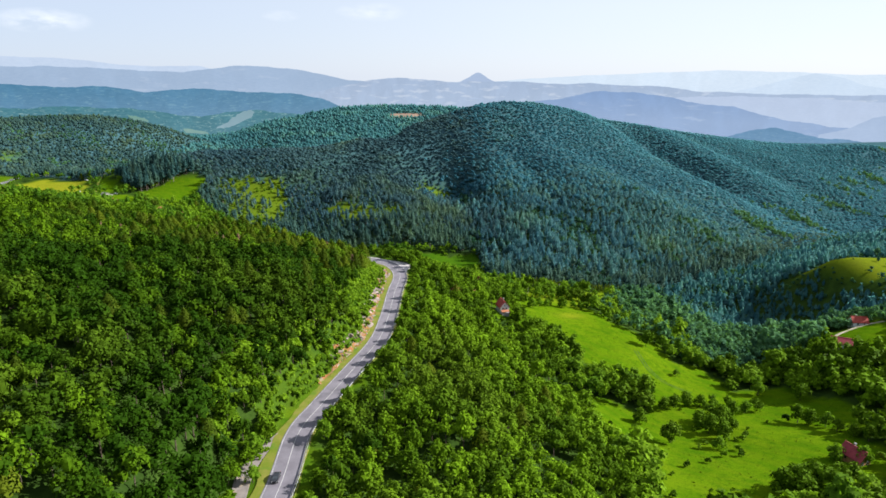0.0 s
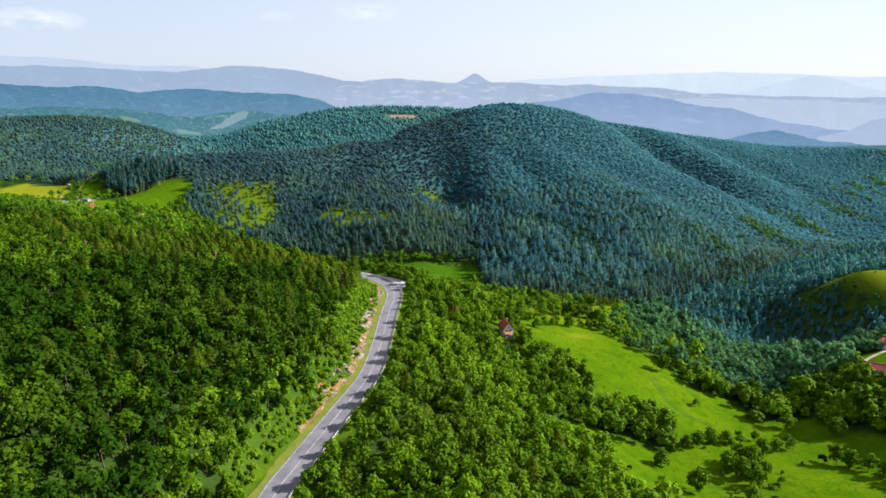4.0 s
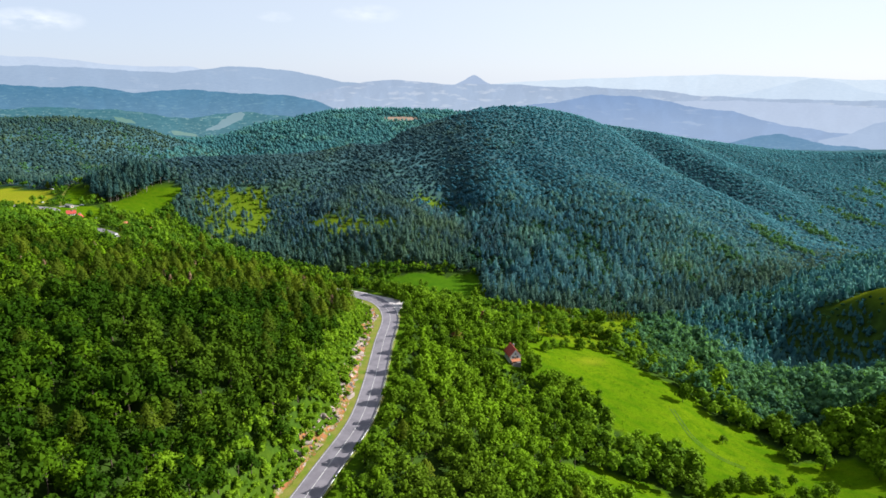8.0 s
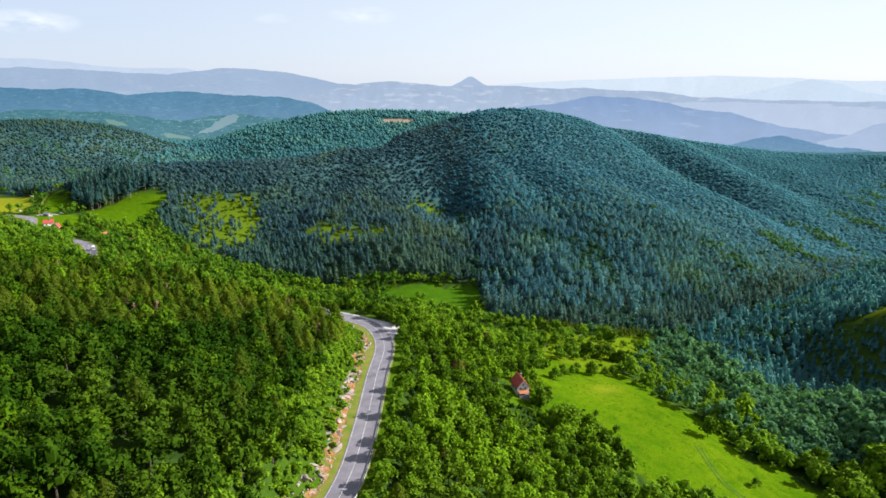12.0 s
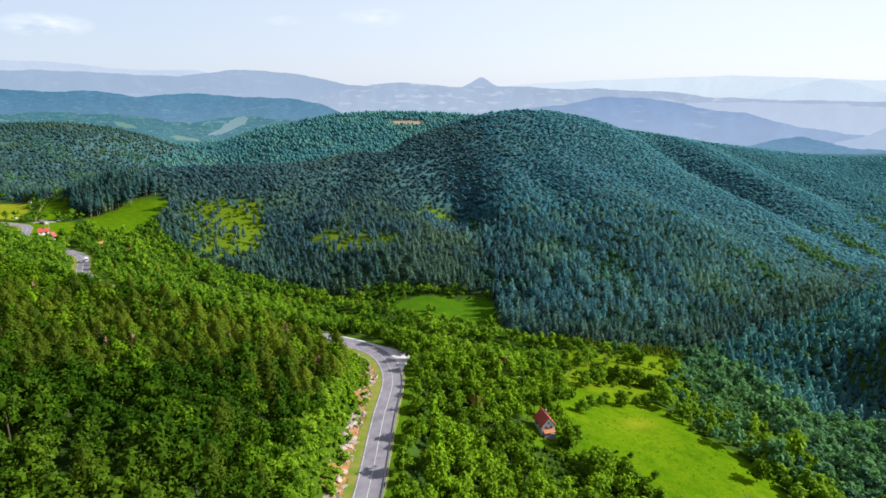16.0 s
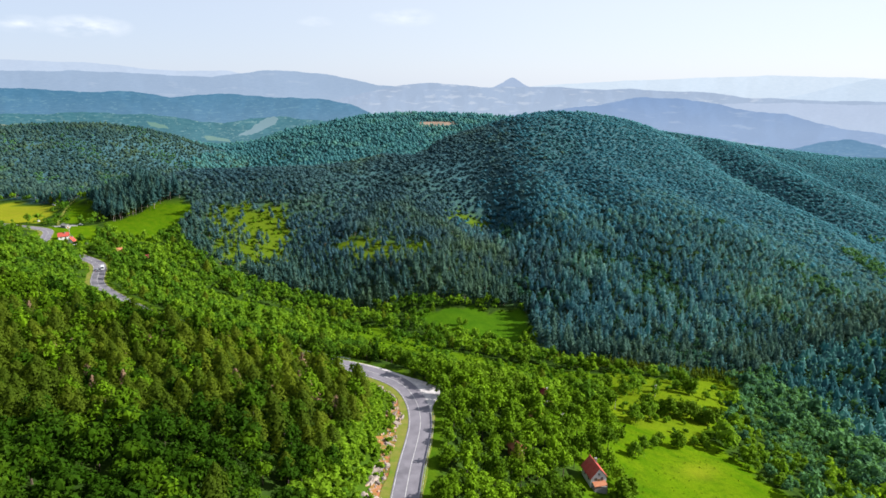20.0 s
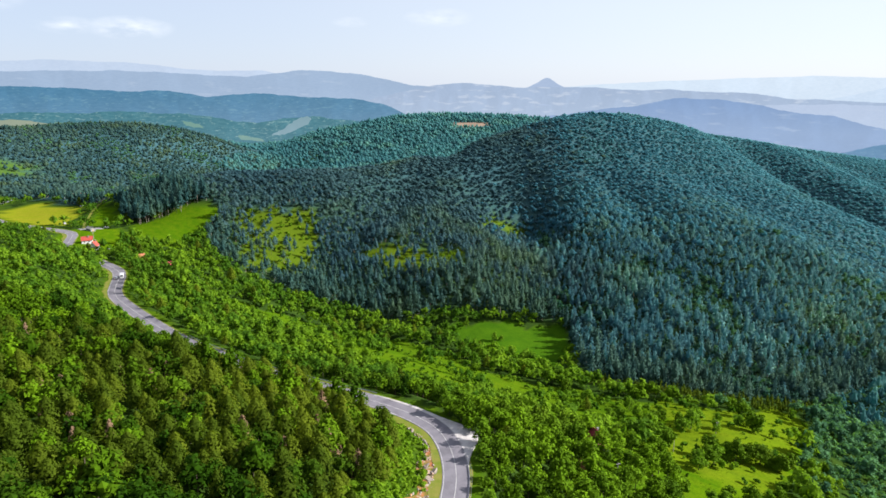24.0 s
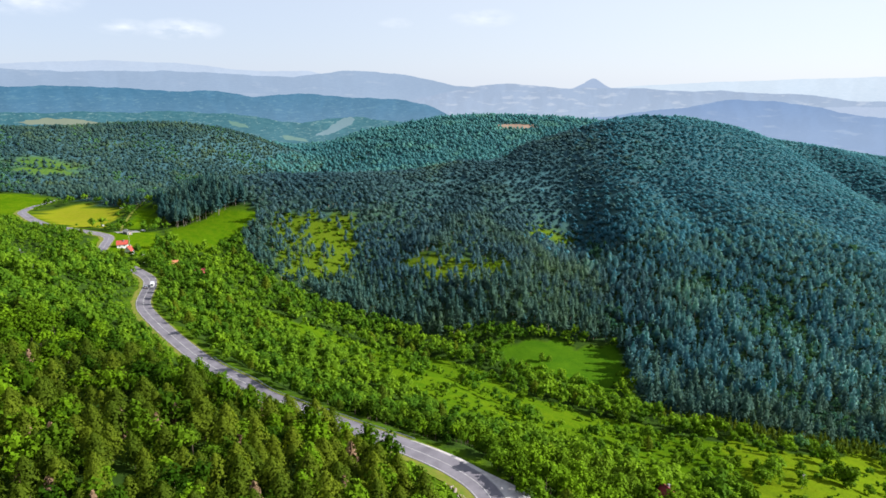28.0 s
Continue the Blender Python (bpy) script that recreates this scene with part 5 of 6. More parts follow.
for k in range(110):
    j = rr.randrange(6, len(bank_line) - 2) if k % 3 else rr.choice((22, 40, 62, 74, 90, 104, 120, 138)) + rr.randrange(-5, 6)
    c = offset_points(bank_line, -rr.uniform(6.6, 11.0))[min(j, len(bank_line) - 1)]
    ob = tagged(new("boulder", boulders[k % 8]), "pale angular limestone boulder in the clay cut", "rock", "rocks of the road cut")
    big = rr.uniform(0.35, 0.8) if k % 3 else rr.uniform(0.9, 1.6)
    ob.matrix_world = pose(c[0], c[1], ground_at(c[0], c[1]) + 0.05 * big, rr.uniform(-35, 35), rr.uniform(-35, 35), rr.uniform(0, 360)) @ Matrix.Diagonal((big * 0.8, big * 1.9, big * 0.7, 1))

# loose stones between the boulders
rs = np.random.RandomState(21)
pebble_v, pebble_q, pebble_t = ball((0, 0, 0), (1, 1, 0.7), rs, 5, 2)
pv, pq, pt = [], [], []
for k in range(480):
    j = rs.randint(3, len(bank_line) - 2)
    c = offset_points(bank_line, -(6.2 + (upper[j] - 5.5) * rs.rand()))[j]
    z, g, o = ground_at(c[0], c[1]), 0.12 + 0.35 * rs.rand() ** 2, len(pv)
    pv += [(c[0] + p[0] * g * (0.7 + 0.6 * rs.rand()), c[1] + p[1] * g * 1.3, z + 0.15 + p[2] * g) for p in pebble_v]
    pq += [tuple(i + o for i in f) for f in pebble_q]
    pt += [tuple(i + o for i in f) for f in pebble_t]
tagged(mesh_object("rubble", pv, pq, pt, [ROCK]), "broken limestone rubble on the clay bank", "rubble", kind="stuff")


# ---- single trees and bushes ----
def tree_from(name, arrays, mats, label, category="tree", group=""):
    """One tree as a thing: trunk and crown."""
    v, q, t, qm, tm = arrays
    root = tagged(new(name), label, category, group)
    for nm, slot, mat in (("crown", 0, mats[0]), ("trunk", 1, mats[1])):
        qs, ts = q[qm == slot], t[tm == slot]
        if not len(qs) + len(ts):
            continue
        used = np.unique(np.concatenate([qs.ravel(), ts.ravel()]))
        back = np.zeros(len(v), int)
        back[used] = np.arange(len(used))
        o = mesh_object(nm, v[used], back[qs], back[ts], mats=[mat], attrs={"tone": np.full(len(used), 0.55)})
        o.parent = root
    return root


def set_tree(model, first, x, y, size, turn, tall=1.0):
    m = pose(x, y, ground_at(x, y) - 0.2 - 0.9 * size, 0, 0, turn)
    if first:
        ob = model
        ob.matrix_world = m
    else:
        ob = copy_thing(model, m)
    ob.scale = (size, size, size * tall)
    return ob


rich = [broadleaf(120 + i, 420, 0.46, 8.6 + 0.5 * (i % 3), 3.2 + 0.25 * (i % 2), 8) for i in range(5)]
dark_models = [tree_from("tree", r, [BROADLEAF, BARK], "dark green broadleaf tree standing in the meadow", group="meadow trees") for r in rich[:4]]
fresh_models = [tree_from("tree", r, [FRESH_LEAF, BARK], "bright green broadleaf tree at the meadow edge", group="meadow trees") for r in rich[1:]]
used = set()
MEADOW_TREES = [
    # x, y, size, model (0-3 dark, 4-7 fresh)
    (85, 243, 1.0, 0), (91, 223, 1.25, 1), (116, 332, 1.15, 2), (59, 314, 1.35, 3), (160, 289, 1.2, 5), (174, 276, 1.25, 1),
    (147, 207, 0.95, 6), (155, 203, 0.9, 4), (126, 191, 1.0, 0), (132, 190, 0.9, 3), (138, 192, 0.8, 1), (121, 189, 0.7, 2),
    (75, 415, 1.0, 5), (110, 464, 1.4, 0), (78, 457, 1.35, 6), (72, 450, 1.1, 4), (41, 365, 1.05, 1), (50, 377, 0.8, 2),
    (78, 382, 0.6, 2), (91, 387, 0.5, 7), (66, 378, 0.7, 5), (57, 421, 1.15, 2), (44, 333, 1.15, 0), (54, 323, 0.95, 1), (21, 309, 1.0, 2),
]
MEADOW_TREES += [    # hedges and clumps in the lower meadows
    (111, 242, 1.19, 0), (118, 248, 1.12, 1), (121, 244, 1.06, 2), (126, 252, 0.94, 3), (132, 257, 1.00, 0), (140, 262, 0.88, 5),
    (147, 265, 0.88, 1), (115, 228, 1.00, 3), (109, 219, 0.81, 6), (112, 235, 1.12, 2), (118, 236, 1.00, 0), (123, 238, 0.75, 1),
    (156, 247, 1.06, 2), (160, 244, 1.00, 0), (164, 240, 0.88, 5), (165, 234, 0.81, 1), (168, 228, 0.81, 3), (170, 222, 0.88, 2),
    (107, 262, 0.94, 1), (114, 266, 1.00, 0), (121, 266, 0.94, 3), (128, 268, 0.81, 5), (137, 273, 0.62, 2), (101, 259, 0.88, 2),
    (95, 262, 1.00, 0), (89, 264, 1.06, 3), (123, 303, 0.53, 1), (72, 320, 0.50, 4), (66, 331, 0.44, 5),
]
MEADOW_TREES += [    # the copse on the upper meadow and trees round the white house
    (75, 420, 1.35, 1), (82, 423, 1.2, 0), (86, 422, 1.3, 2), (92, 424, 1.15, 3), (97, 424, 1.25, 1), (104, 421, 1.1, 0), (65, 403, 1.15, 5), (70, 409, 1.2, 2),
    (77, 383, 0.95, 3), (91, 392, 0.8, 0), (86, 389, 0.6, 6), (61, 374, 0.8, 5), (55, 365, 0.9, 6), (69, 382, 0.7, 1), (42, 330, 1.3, 0), (52, 319, 0.95, 5),
    (60, 310, 1.3, 2), (39, 367, 1.0, 3), (26, 363, 0.9, 4), (52, 379, 0.9, 0), (116, 496, 1.35, 1), (82, 468, 1.1, 0), (61, 460, 1.1, 2), (47, 469, 0.9, 5),
    (36, 500, 1.1, 6), (19, 532, 1.1, 1), (4, 546, 1.2, 0), (-9, 552, 1.1, 3), (-28, 520, 0.9, 2), (14, 540, 0.9, 2), (26, 520, 1.0, 0), (-18, 558, 1.0, 1), (-36, 566, 1.0, 2),
]
MEADOW_TREES += [    # tall dark trees below the meadow house
    (112, 180, 1.3, 0), (117, 176, 1.4, 1), (123, 181, 1.45, 2), (129, 183, 1.35, 3), (119, 184, 1.2, 1), (134, 186, 1.25, 0), (126, 175, 1.5, 2), (140, 187, 1.2, 3),
]
MEADOW_TREES += [    # the hedgerow across the upper meadow and the trees on its brow
    (100, 423, 1.0, 0), (90, 425, 1.0, 1), (103, 421, 0.9, 3), (96, 427, 1.05, 5), (110, 426, 0.9, 2), (119, 428, 1.0, 6), (126, 431, 0.9, 0),
    (112, 474, 1.1, 3), (83, 468, 1.0, 7), (60, 433, 0.9, 5), (53, 436, 0.9, 1), (74, 464, 0.8, 2), (29, 411, 0.9, 4), (29, 354, 0.7, 4),
    (104, 468, 0.8, 5), (118, 462, 0.7, 4), (96, 474, 0.7, 6), (56, 489, 0.9, 6), (41, 461, 0.9, 2), (21, 483, 0.9, 5), (30, 488, 0.8, 0),
    (-17, 612, 0.85, 5), (-12, 615, 0.6, 6), (-106, 618, 1.2, 1), (-48, 612, 0.8, 6), (43, 397, 0.9, 2), (68, 470, 0.8, 0), (88, 452, 0.6, 7),
]
for i, (x, y, size, k) in enumerate(MEADOW_TREES):
    model = (dark_models + fresh_models)[k]
    set_tree(model, k not in used, x, y, size, (i * 77) % 360, 0.95 + 0.12 * ((i * 37) % 5) / 4)
    used.add(k)
poplar = tree_from("poplar", broadleaf(150, 170, 0.5, 11, 1.7, 5), [FRESH_LEAF, BARK], "slender pale green tree at the forest edge", group="meadow trees")
set_tree(poplar, True, -39, 628, 1.15, 20)

# the row of trees along the road
shrubby = [broadleaf(170 + i, 240, 0.50, 8.2 + i % 2, 3.0, 7) for i in range(4)]
row = [tree_from("tree", r, [FRESH_LEAF if i == 3 else BROADLEAF, BARK], "leafy broadleaf tree at the edge of the road", group="roadside trees") for i, r in enumerate(shrubby)]
for i, (x, y, size, tone) in enumerate(ROADSIDE[:300]):
    set_tree(row[i % 4], i < 4, x, y, size * 1.15, (i * 53) % 360, 1.0)

# bushes: on the cut bank, in the rough pasture below the road, along the meadows
bush = [broadleaf(200 + i, 44, 0.70, 4.2, 2.6, 3, True, False) for i in range(5)]
bx, by = sown(-80, 10, 150, 378, 1.9, rng)
r, _, side = to_line(bx, by, ROAD[::2])
m = (side < 0) & (r > 7.3) & (r < 25) & (rng.rand(len(bx)) < np.where(by < 225, 0.8, (0.10 + 0.14 * (r - 7.3)).clip(0, 0.95)))
plant("bank_bushes", "low bright green bushes on the cut bank", "bushes", bush, [FRESH_LEAF, BARK], bx[m], by[m], 0.28 + 0.42 * rng.rand(m.sum()) ** 1.5 + 0.030 * (r[m] - 8.8).clip(-4, 9), (0.85 + 0.25 * rng.randn(m.sum())).clip(0, 1), rng, 0.2)
bx, by = sown(-230, 80, 425, 640, 4.2, rng)
m = inside(bx, by, SCRUB) & (rng.rand(len(bx)) < 0.34 + 0.45 * lumps(bx, by, 14))
plant("pasture_bushes", "scattered bright green bushes in rough pasture", "bushes", bush, [FRESH_LEAF, BARK], bx[m], by[m], 0.28 + 0.85 * rng.rand(m.sum()) ** 2.4, (0.42 + 0.35 * rng.randn(m.sum())).clip(0, 1), rng, 0.2)
bx, by = sown(-300, 200, 160, 780, 6.5, rng)
edge = in_any(bx, by, MEADOWS) & ~inside(bx, by, MEADOWS["knoll"]) & ~in_any(bx + 5, by, MEADOWS) | in_any(bx, by, MEADOWS) & ~in_any(bx - 5, by + 3, MEADOWS)
m = edge & (rng.rand(len(bx)) < 0.7)
plant("hedge_bushes", "dark green bushes along the meadow edges", "bushes", bush, [BROADLEAF, BARK], bx[m], by[m], 0.3 + 0.5 * rng.rand(m.sum()), (0.5 + 0.3 * rng.randn(m.sum())).clip(0, 1), rng, 0.2)
m = inside(bx, by, MEADOWS["up"]) & (rng.rand(len(bx)) < 0.34 + 0.3 * lumps(bx, by, 11))
plant("meadow_bushes", "scattered green bushes in the upper meadow", "bushes", bush, [FRESH_LEAF, BARK], bx[m], by[m], 0.3 + 1.1 * rng.rand(m.sum()) ** 2, (0.4 + 0.3 * rng.randn(m.sum())).clip(0, 1), rng, 0.2)
bx, by = sown(-280, 20, 640, 850, 4.5, rng)
m = in_any(bx, by, THIN) & (rng.rand(len(bx)) < 0.35)
plant("glade_bushes", "yellow-green undergrowth in the thin pine wood", "bushes", bush, [FRESH_LEAF, BARK], bx[m], by[m], 0.35 + 0.5 * rng.rand(m.sum()), (0.7 + 0.3 * rng.randn(m.sum())).clip(0, 1), rng, 0.2)

bx, by = sown(255, 400, 370, 510, 5.5, rng)
m = inside(bx, by, MEADOWS["knoll"]) & (rng.rand(len(bx)) < 0.14) | inside(bx, by, MEADOWS["flank"]) & (rng.rand(len(bx)) < 0.5) & (bx > 284)
plant("knoll_bushes", "small dark bushes on the grassy knoll", "bushes", bush, [HAZED_LEAF, BARK], bx[m], by[m], 0.3 + 0.5 * rng.rand(m.sum()), (0.3 + 0.3 * rng.randn(m.sum())).clip(0, 1), rng, 0.2)
bx, by = sown(248, 300, 385, 525, 4.2, rng)
m = inside(bx, by, MEADOWS["flank"]) & (bx < 290 + 5 * np.sin(by / 9))
plant("young_pines", "young dark pines on the shaded flank of the knoll", "forest", hill_pine, [HAZED_VALLEY_PINE, BARK], bx[m], by[m], 0.36 + 0.22 * rng.rand(m.sum()), (0.3 + 0.3 * rng.randn(m.sum())).clip(0, 1), rng, 1.0)

bx, by = sown(20, 50, 296, 333, 2.4, rng)
m = (np.hypot((bx - 34) / 11, (by - 317) / 17) < 1) & (rng.rand(len(bx)) < 0.6) & (np.hypot(bx - 34, by - 336) > 7)
plant("yard_bushes", "dense green bushes below the white house", "bushes", bush, [BROADLEAF, BARK], bx[m], by[m], 0.3 + 0.35 * rng.rand(m.sum()), (0.5 + 0.3 * rng.randn(m.sum())).clip(0, 1), rng, 0.2)

# tussocks that roughen the grass
tuft = [broadleaf(260 + i, 7, 0.45, 0.9, 1.0, 3, False, False) for i in range(5)]
bx, by = sown(40, 190, 165, 530, 2.2, rng)
m = south_of(bx, by, OPEN) | inside(bx, by, PADDOCK)
m &= rng.rand(len(bx)) < 0.20 + 0.2 * lumps(bx, by, 9)
plant("grass_tussocks", "uneven tussocks of grass in the meadows", "grass", tuft, [TUFT, BARK], bx[m], by[m], 0.18 + 0.28 * rng.rand(m.sum()), rng.rand(m.sum()), rng, 0.1)

# pines that have died back, rusty brown in the green stand
dead = tree_from("dead_pine", pine(230, 90, 0.5, 9.5, 1.7), [DEAD_LEAF, BARK], "rusty brown dead pine in the green stand", "tree", "dead pines")
rd = random.Random(11)
DEAD = [(-135, 323), (-112, 303), (-73, 336), (-64, 337), (-141, 327), (-129, 323), (-107, 297), (-101, 301)]
while len(DEAD) < 30:
    spot = (rd.uniform(-185, -45), rd.uniform(275, 385))
    if inside(np.array([spot[0]]), np.array([spot[1]]), PINE_STAND)[0]:
        DEAD.append(spot)
for i, (x, y) in enumerate(DEAD):
    set_tree(dead, i == 0, x, y, 0.85 + 0.1 * (i % 3), i * 50)


# ---- houses ----
def house(x, y, turn, width, depth, wall_h, roof_h, roof_mat, wall_mat, label, windows=((-0.22, 0.45), (0.22, 0.45)), base=0.0, lean_to=None, chimney=True, gable_window=True, hip=0.0):
    """A gabled house; the gable with the windows looks to its own -y. windows: places across and up the front wall."""
    root = tagged(new("house"), label, "house", "houses")
    w, d, h = width / 2, depth / 2, wall_h
    bm = bmesh.new()
    front = [bm.verts.new(p) for p in ((-w, -d, -2.5), (w, -d, -2.5), (w, -d, h), (0, -d, h + roof_h), (-w, -d, h))]
    back = [bm.verts.new(p) for p in ((-w, d, -2.5), (w, d, -2.5), (w, d, h), (0, d, h + roof_h), (-w, d, h))]
    bm.faces.new(front)
    bm.faces.new(back[::-1])
    for i in (0, 1, 4):
        j = (i + 1) % 5
        bm.faces.new((front[i], back[i], back[j], front[j]))
    part("wall", bm, wall_mat, root)
    over, t = 0.45, 0.22
    k = roof_h / w
    bm = bmesh.new()
    for sgn in (-1, 1):
        a, b = (0.0, h + roof_h + 0.05), (sgn * (w + over), h - over * k + 0.05)
        v = [bm.verts.new(p) for p in ((a[0], -d - over, a[1]), (b[0], -d - over, b[1]), (b[0], d + over, b[1]), (a[0], d + over, a[1]),
                                       (a[0], -d - over, a[1] + t), (b[0], -d - over, b[1] + t), (b[0], d + over, b[1] + t), (a[0], d + over, a[1] + t))]
        for f in ((0, 1, 2, 3), (7, 6, 5, 4), (0, 4, 5, 1), (1, 5, 6, 2), (2, 6, 7, 3)):
            bm.faces.new([v[i] for i in f])
    bmesh.ops.recalc_face_normals(bm, faces=bm.faces)
    roof = part("roof", bm, roof_mat, root)
    bm = bmesh.new()
    box(bm, -0.14, 0.14, -d - over, d + over, h + roof_h + 0.16, h + roof_h + 0.36)
    part("ridge_cap", bm, roof_mat, roof)
    if chimney:
        bm = bmesh.new()
        box(bm, -0.3 + w * 0.3, 0.3 + w * 0.3, d * 0.3 - 0.3, d * 0.3 + 0.3, h, h + roof_h + 0.7)
        box(bm, -0.38 + w * 0.3, 0.38 + w * 0.3, d * 0.3 - 0.38, d * 0.3 + 0.38, h + roof_h + 0.7, h + roof_h + 0.82)
        part("chimney", bm, CONCRETE, roof)
    spots = [(px * width, pz * wall_h, 0.9, 1.1) for px, pz in windows]
    if gable_window:
        spots.append((0.0, h + roof_h * 0.3, 0.7, 0.8))
    for px, pz, ww, wh in spots:
        bm = bmesh.new()
        for bx0, bx1, bz0, bz1 in ((-ww / 2 - 0.1, ww / 2 + 0.1, wh / 2, wh / 2 + 0.1), (-ww / 2 - 0.1, ww / 2 + 0.1, -wh / 2 - 0.1, -wh / 2),
                                   (-ww / 2 - 0.1, -ww / 2, -wh / 2, wh / 2), (ww / 2, ww / 2 + 0.1, -wh / 2, wh / 2), (-0.03, 0.03, -wh / 2, wh / 2)):
            box(bm, px + bx0, px + bx1, -d - 0.06, -d + 0.02, pz + bz0, pz + bz1)
        win = part("window", bm, PLASTER, root)
        bm = bmesh.new()
        box(bm, px - ww / 2, px + ww / 2, -d - 0.025, -d + 0.01, pz - wh / 2, pz + wh / 2)
        part("pane", bm, WINDOW, win)
    bm = bmesh.new()
    for sgn in (-1, 1):
        for q in (-0.5, 0.35):
            box(bm, sgn * w - 0.03, sgn * w + 0.03, q * d - 0.45, q * d + 0.45, wall_h * 0.35, wall_h * 0.8)
    part("side_windows", bm, WINDOW, root)
    bm = bmesh.new()
    box(bm, -0.5, 0.5, -d - 0.05, -d + 0.02, -0.2, min(2.0, wall_h * 0.7))
    part("door", bm, TIMBER, root)
    if lean_to:
        lw, ld, lh = lean_to
        bm = bmesh.new()
        v = [bm.verts.new(p) for p in ((-lw / 2, -d - ld, lh * 0.62), (lw / 2, -d - ld, lh * 0.62), (lw / 2, -d, lh), (-lw / 2, -d, lh))]
        u = [bm.verts.new(p.co + Vector((0, 0, 0.15))) for p in v]
        bm.faces.new(v[::-1])
        bm.faces.new(u)
        for i in range(4):
            bm.faces.new((v[i], v[(i + 1) % 4], u[(i + 1) % 4], u[i]))
        part("porch_roof", bm, ORANGE_TILE, root, "orange-brown porch roof")
        for sx in (-1, 1):
            bm = bmesh.new()
            box(bm, sx * (lw / 2 - 0.15) - 0.08, sx * (lw / 2 - 0.15) + 0.08, -d - ld + 0.1, -d - ld + 0.26, -3.0, lh * 0.64)
            part("porch_post", bm, TIMBER, root)
        bm = bmesh.new()
        box(bm, -lw / 2, lw / 2, -d - ld + 0.1, -d - 0.01, -3.0, -0.1)
        part("porch_base", bm, CONCRETE, root)
    root.matrix_world = pose(x, y, ground_at(x, y) + base, 0, 0, turn)
    return root


house(34.0, 337.5, 14, 5.4, 7.2, 2.9, 3.1, TERRACOTTA, PLASTER, "small white plastered house with a steep red tile roof", ((-0.2, 0.72), (0.2, 0.72)), 1.6, (4.6, 2.2, 1.2))
house(249, 352, 84, 6, 8.5, 2.6, 2.6, TERRACOTTA, PLASTER, "white farmhouse with an bright red roof at the wood's edge", base=0.3)
house(216, 315, 62, 7, 10, 2.4, 2.4, MAROON, PLASTER, "low farm building with a dark red roof", base=0.3, chimney=False)
house(153, 205, 22, 6.2, 8.0, 2.6, 2.9, MAROON, TIMBER, "house with a faded maroon roof among trees", base=0.4)
house(-343, 637, -58, 5.5, 7.5, 2.6, 2.4, TERRACOTTA, PLASTER, "white house with a bright red roof beside the road", base=0.4)
house(-329, 625, 12, 4.6, 5.2, 2.6, 3.2, TERRACOTTA, PLASTER, "small white cottage with a steep red roof", base=0.4)
house(-278, 600, -50, 6, 8, 2.6, 2.8, ORANGE_TILE, PLASTER, "cottage with an orange roof half hidden by trees", base=0.6, chimney=False)
house(-257, 601, -35, 5.5, 8, 2.4, 2.4, MAROON, TIMBER, "brown timber barn with a dull red roof", base=0.3, chimney=False, gable_window=False)
house(25.5, 402, 30, 5, 6, 2.6, 3.2, MAROON, PLASTER, "small house with a red roof hidden in trees", base=0.8, lean_to=(3.5, 2.0, 2.2))
house(17, 367, 60, 4, 5, 2.2, 1.8, ORANGE_TILE, TIMBER, "timber shed with an orange roof", base=1.2, chimney=False, gable_window=False)
house(7.5, 334, 35, 3.6, 4.5, 2.4, 1.6, ORANGE_TILE, TIMBER, "small timber shed in the trees", base=1.8, chimney=False, gable_window=False)
house(-368, 678, 60, 4, 8, 2.2, 1.0, CONCRETE, CONCRETE, "long low pale grey building by the road", base=0.3, chimney=False, gable_window=False)


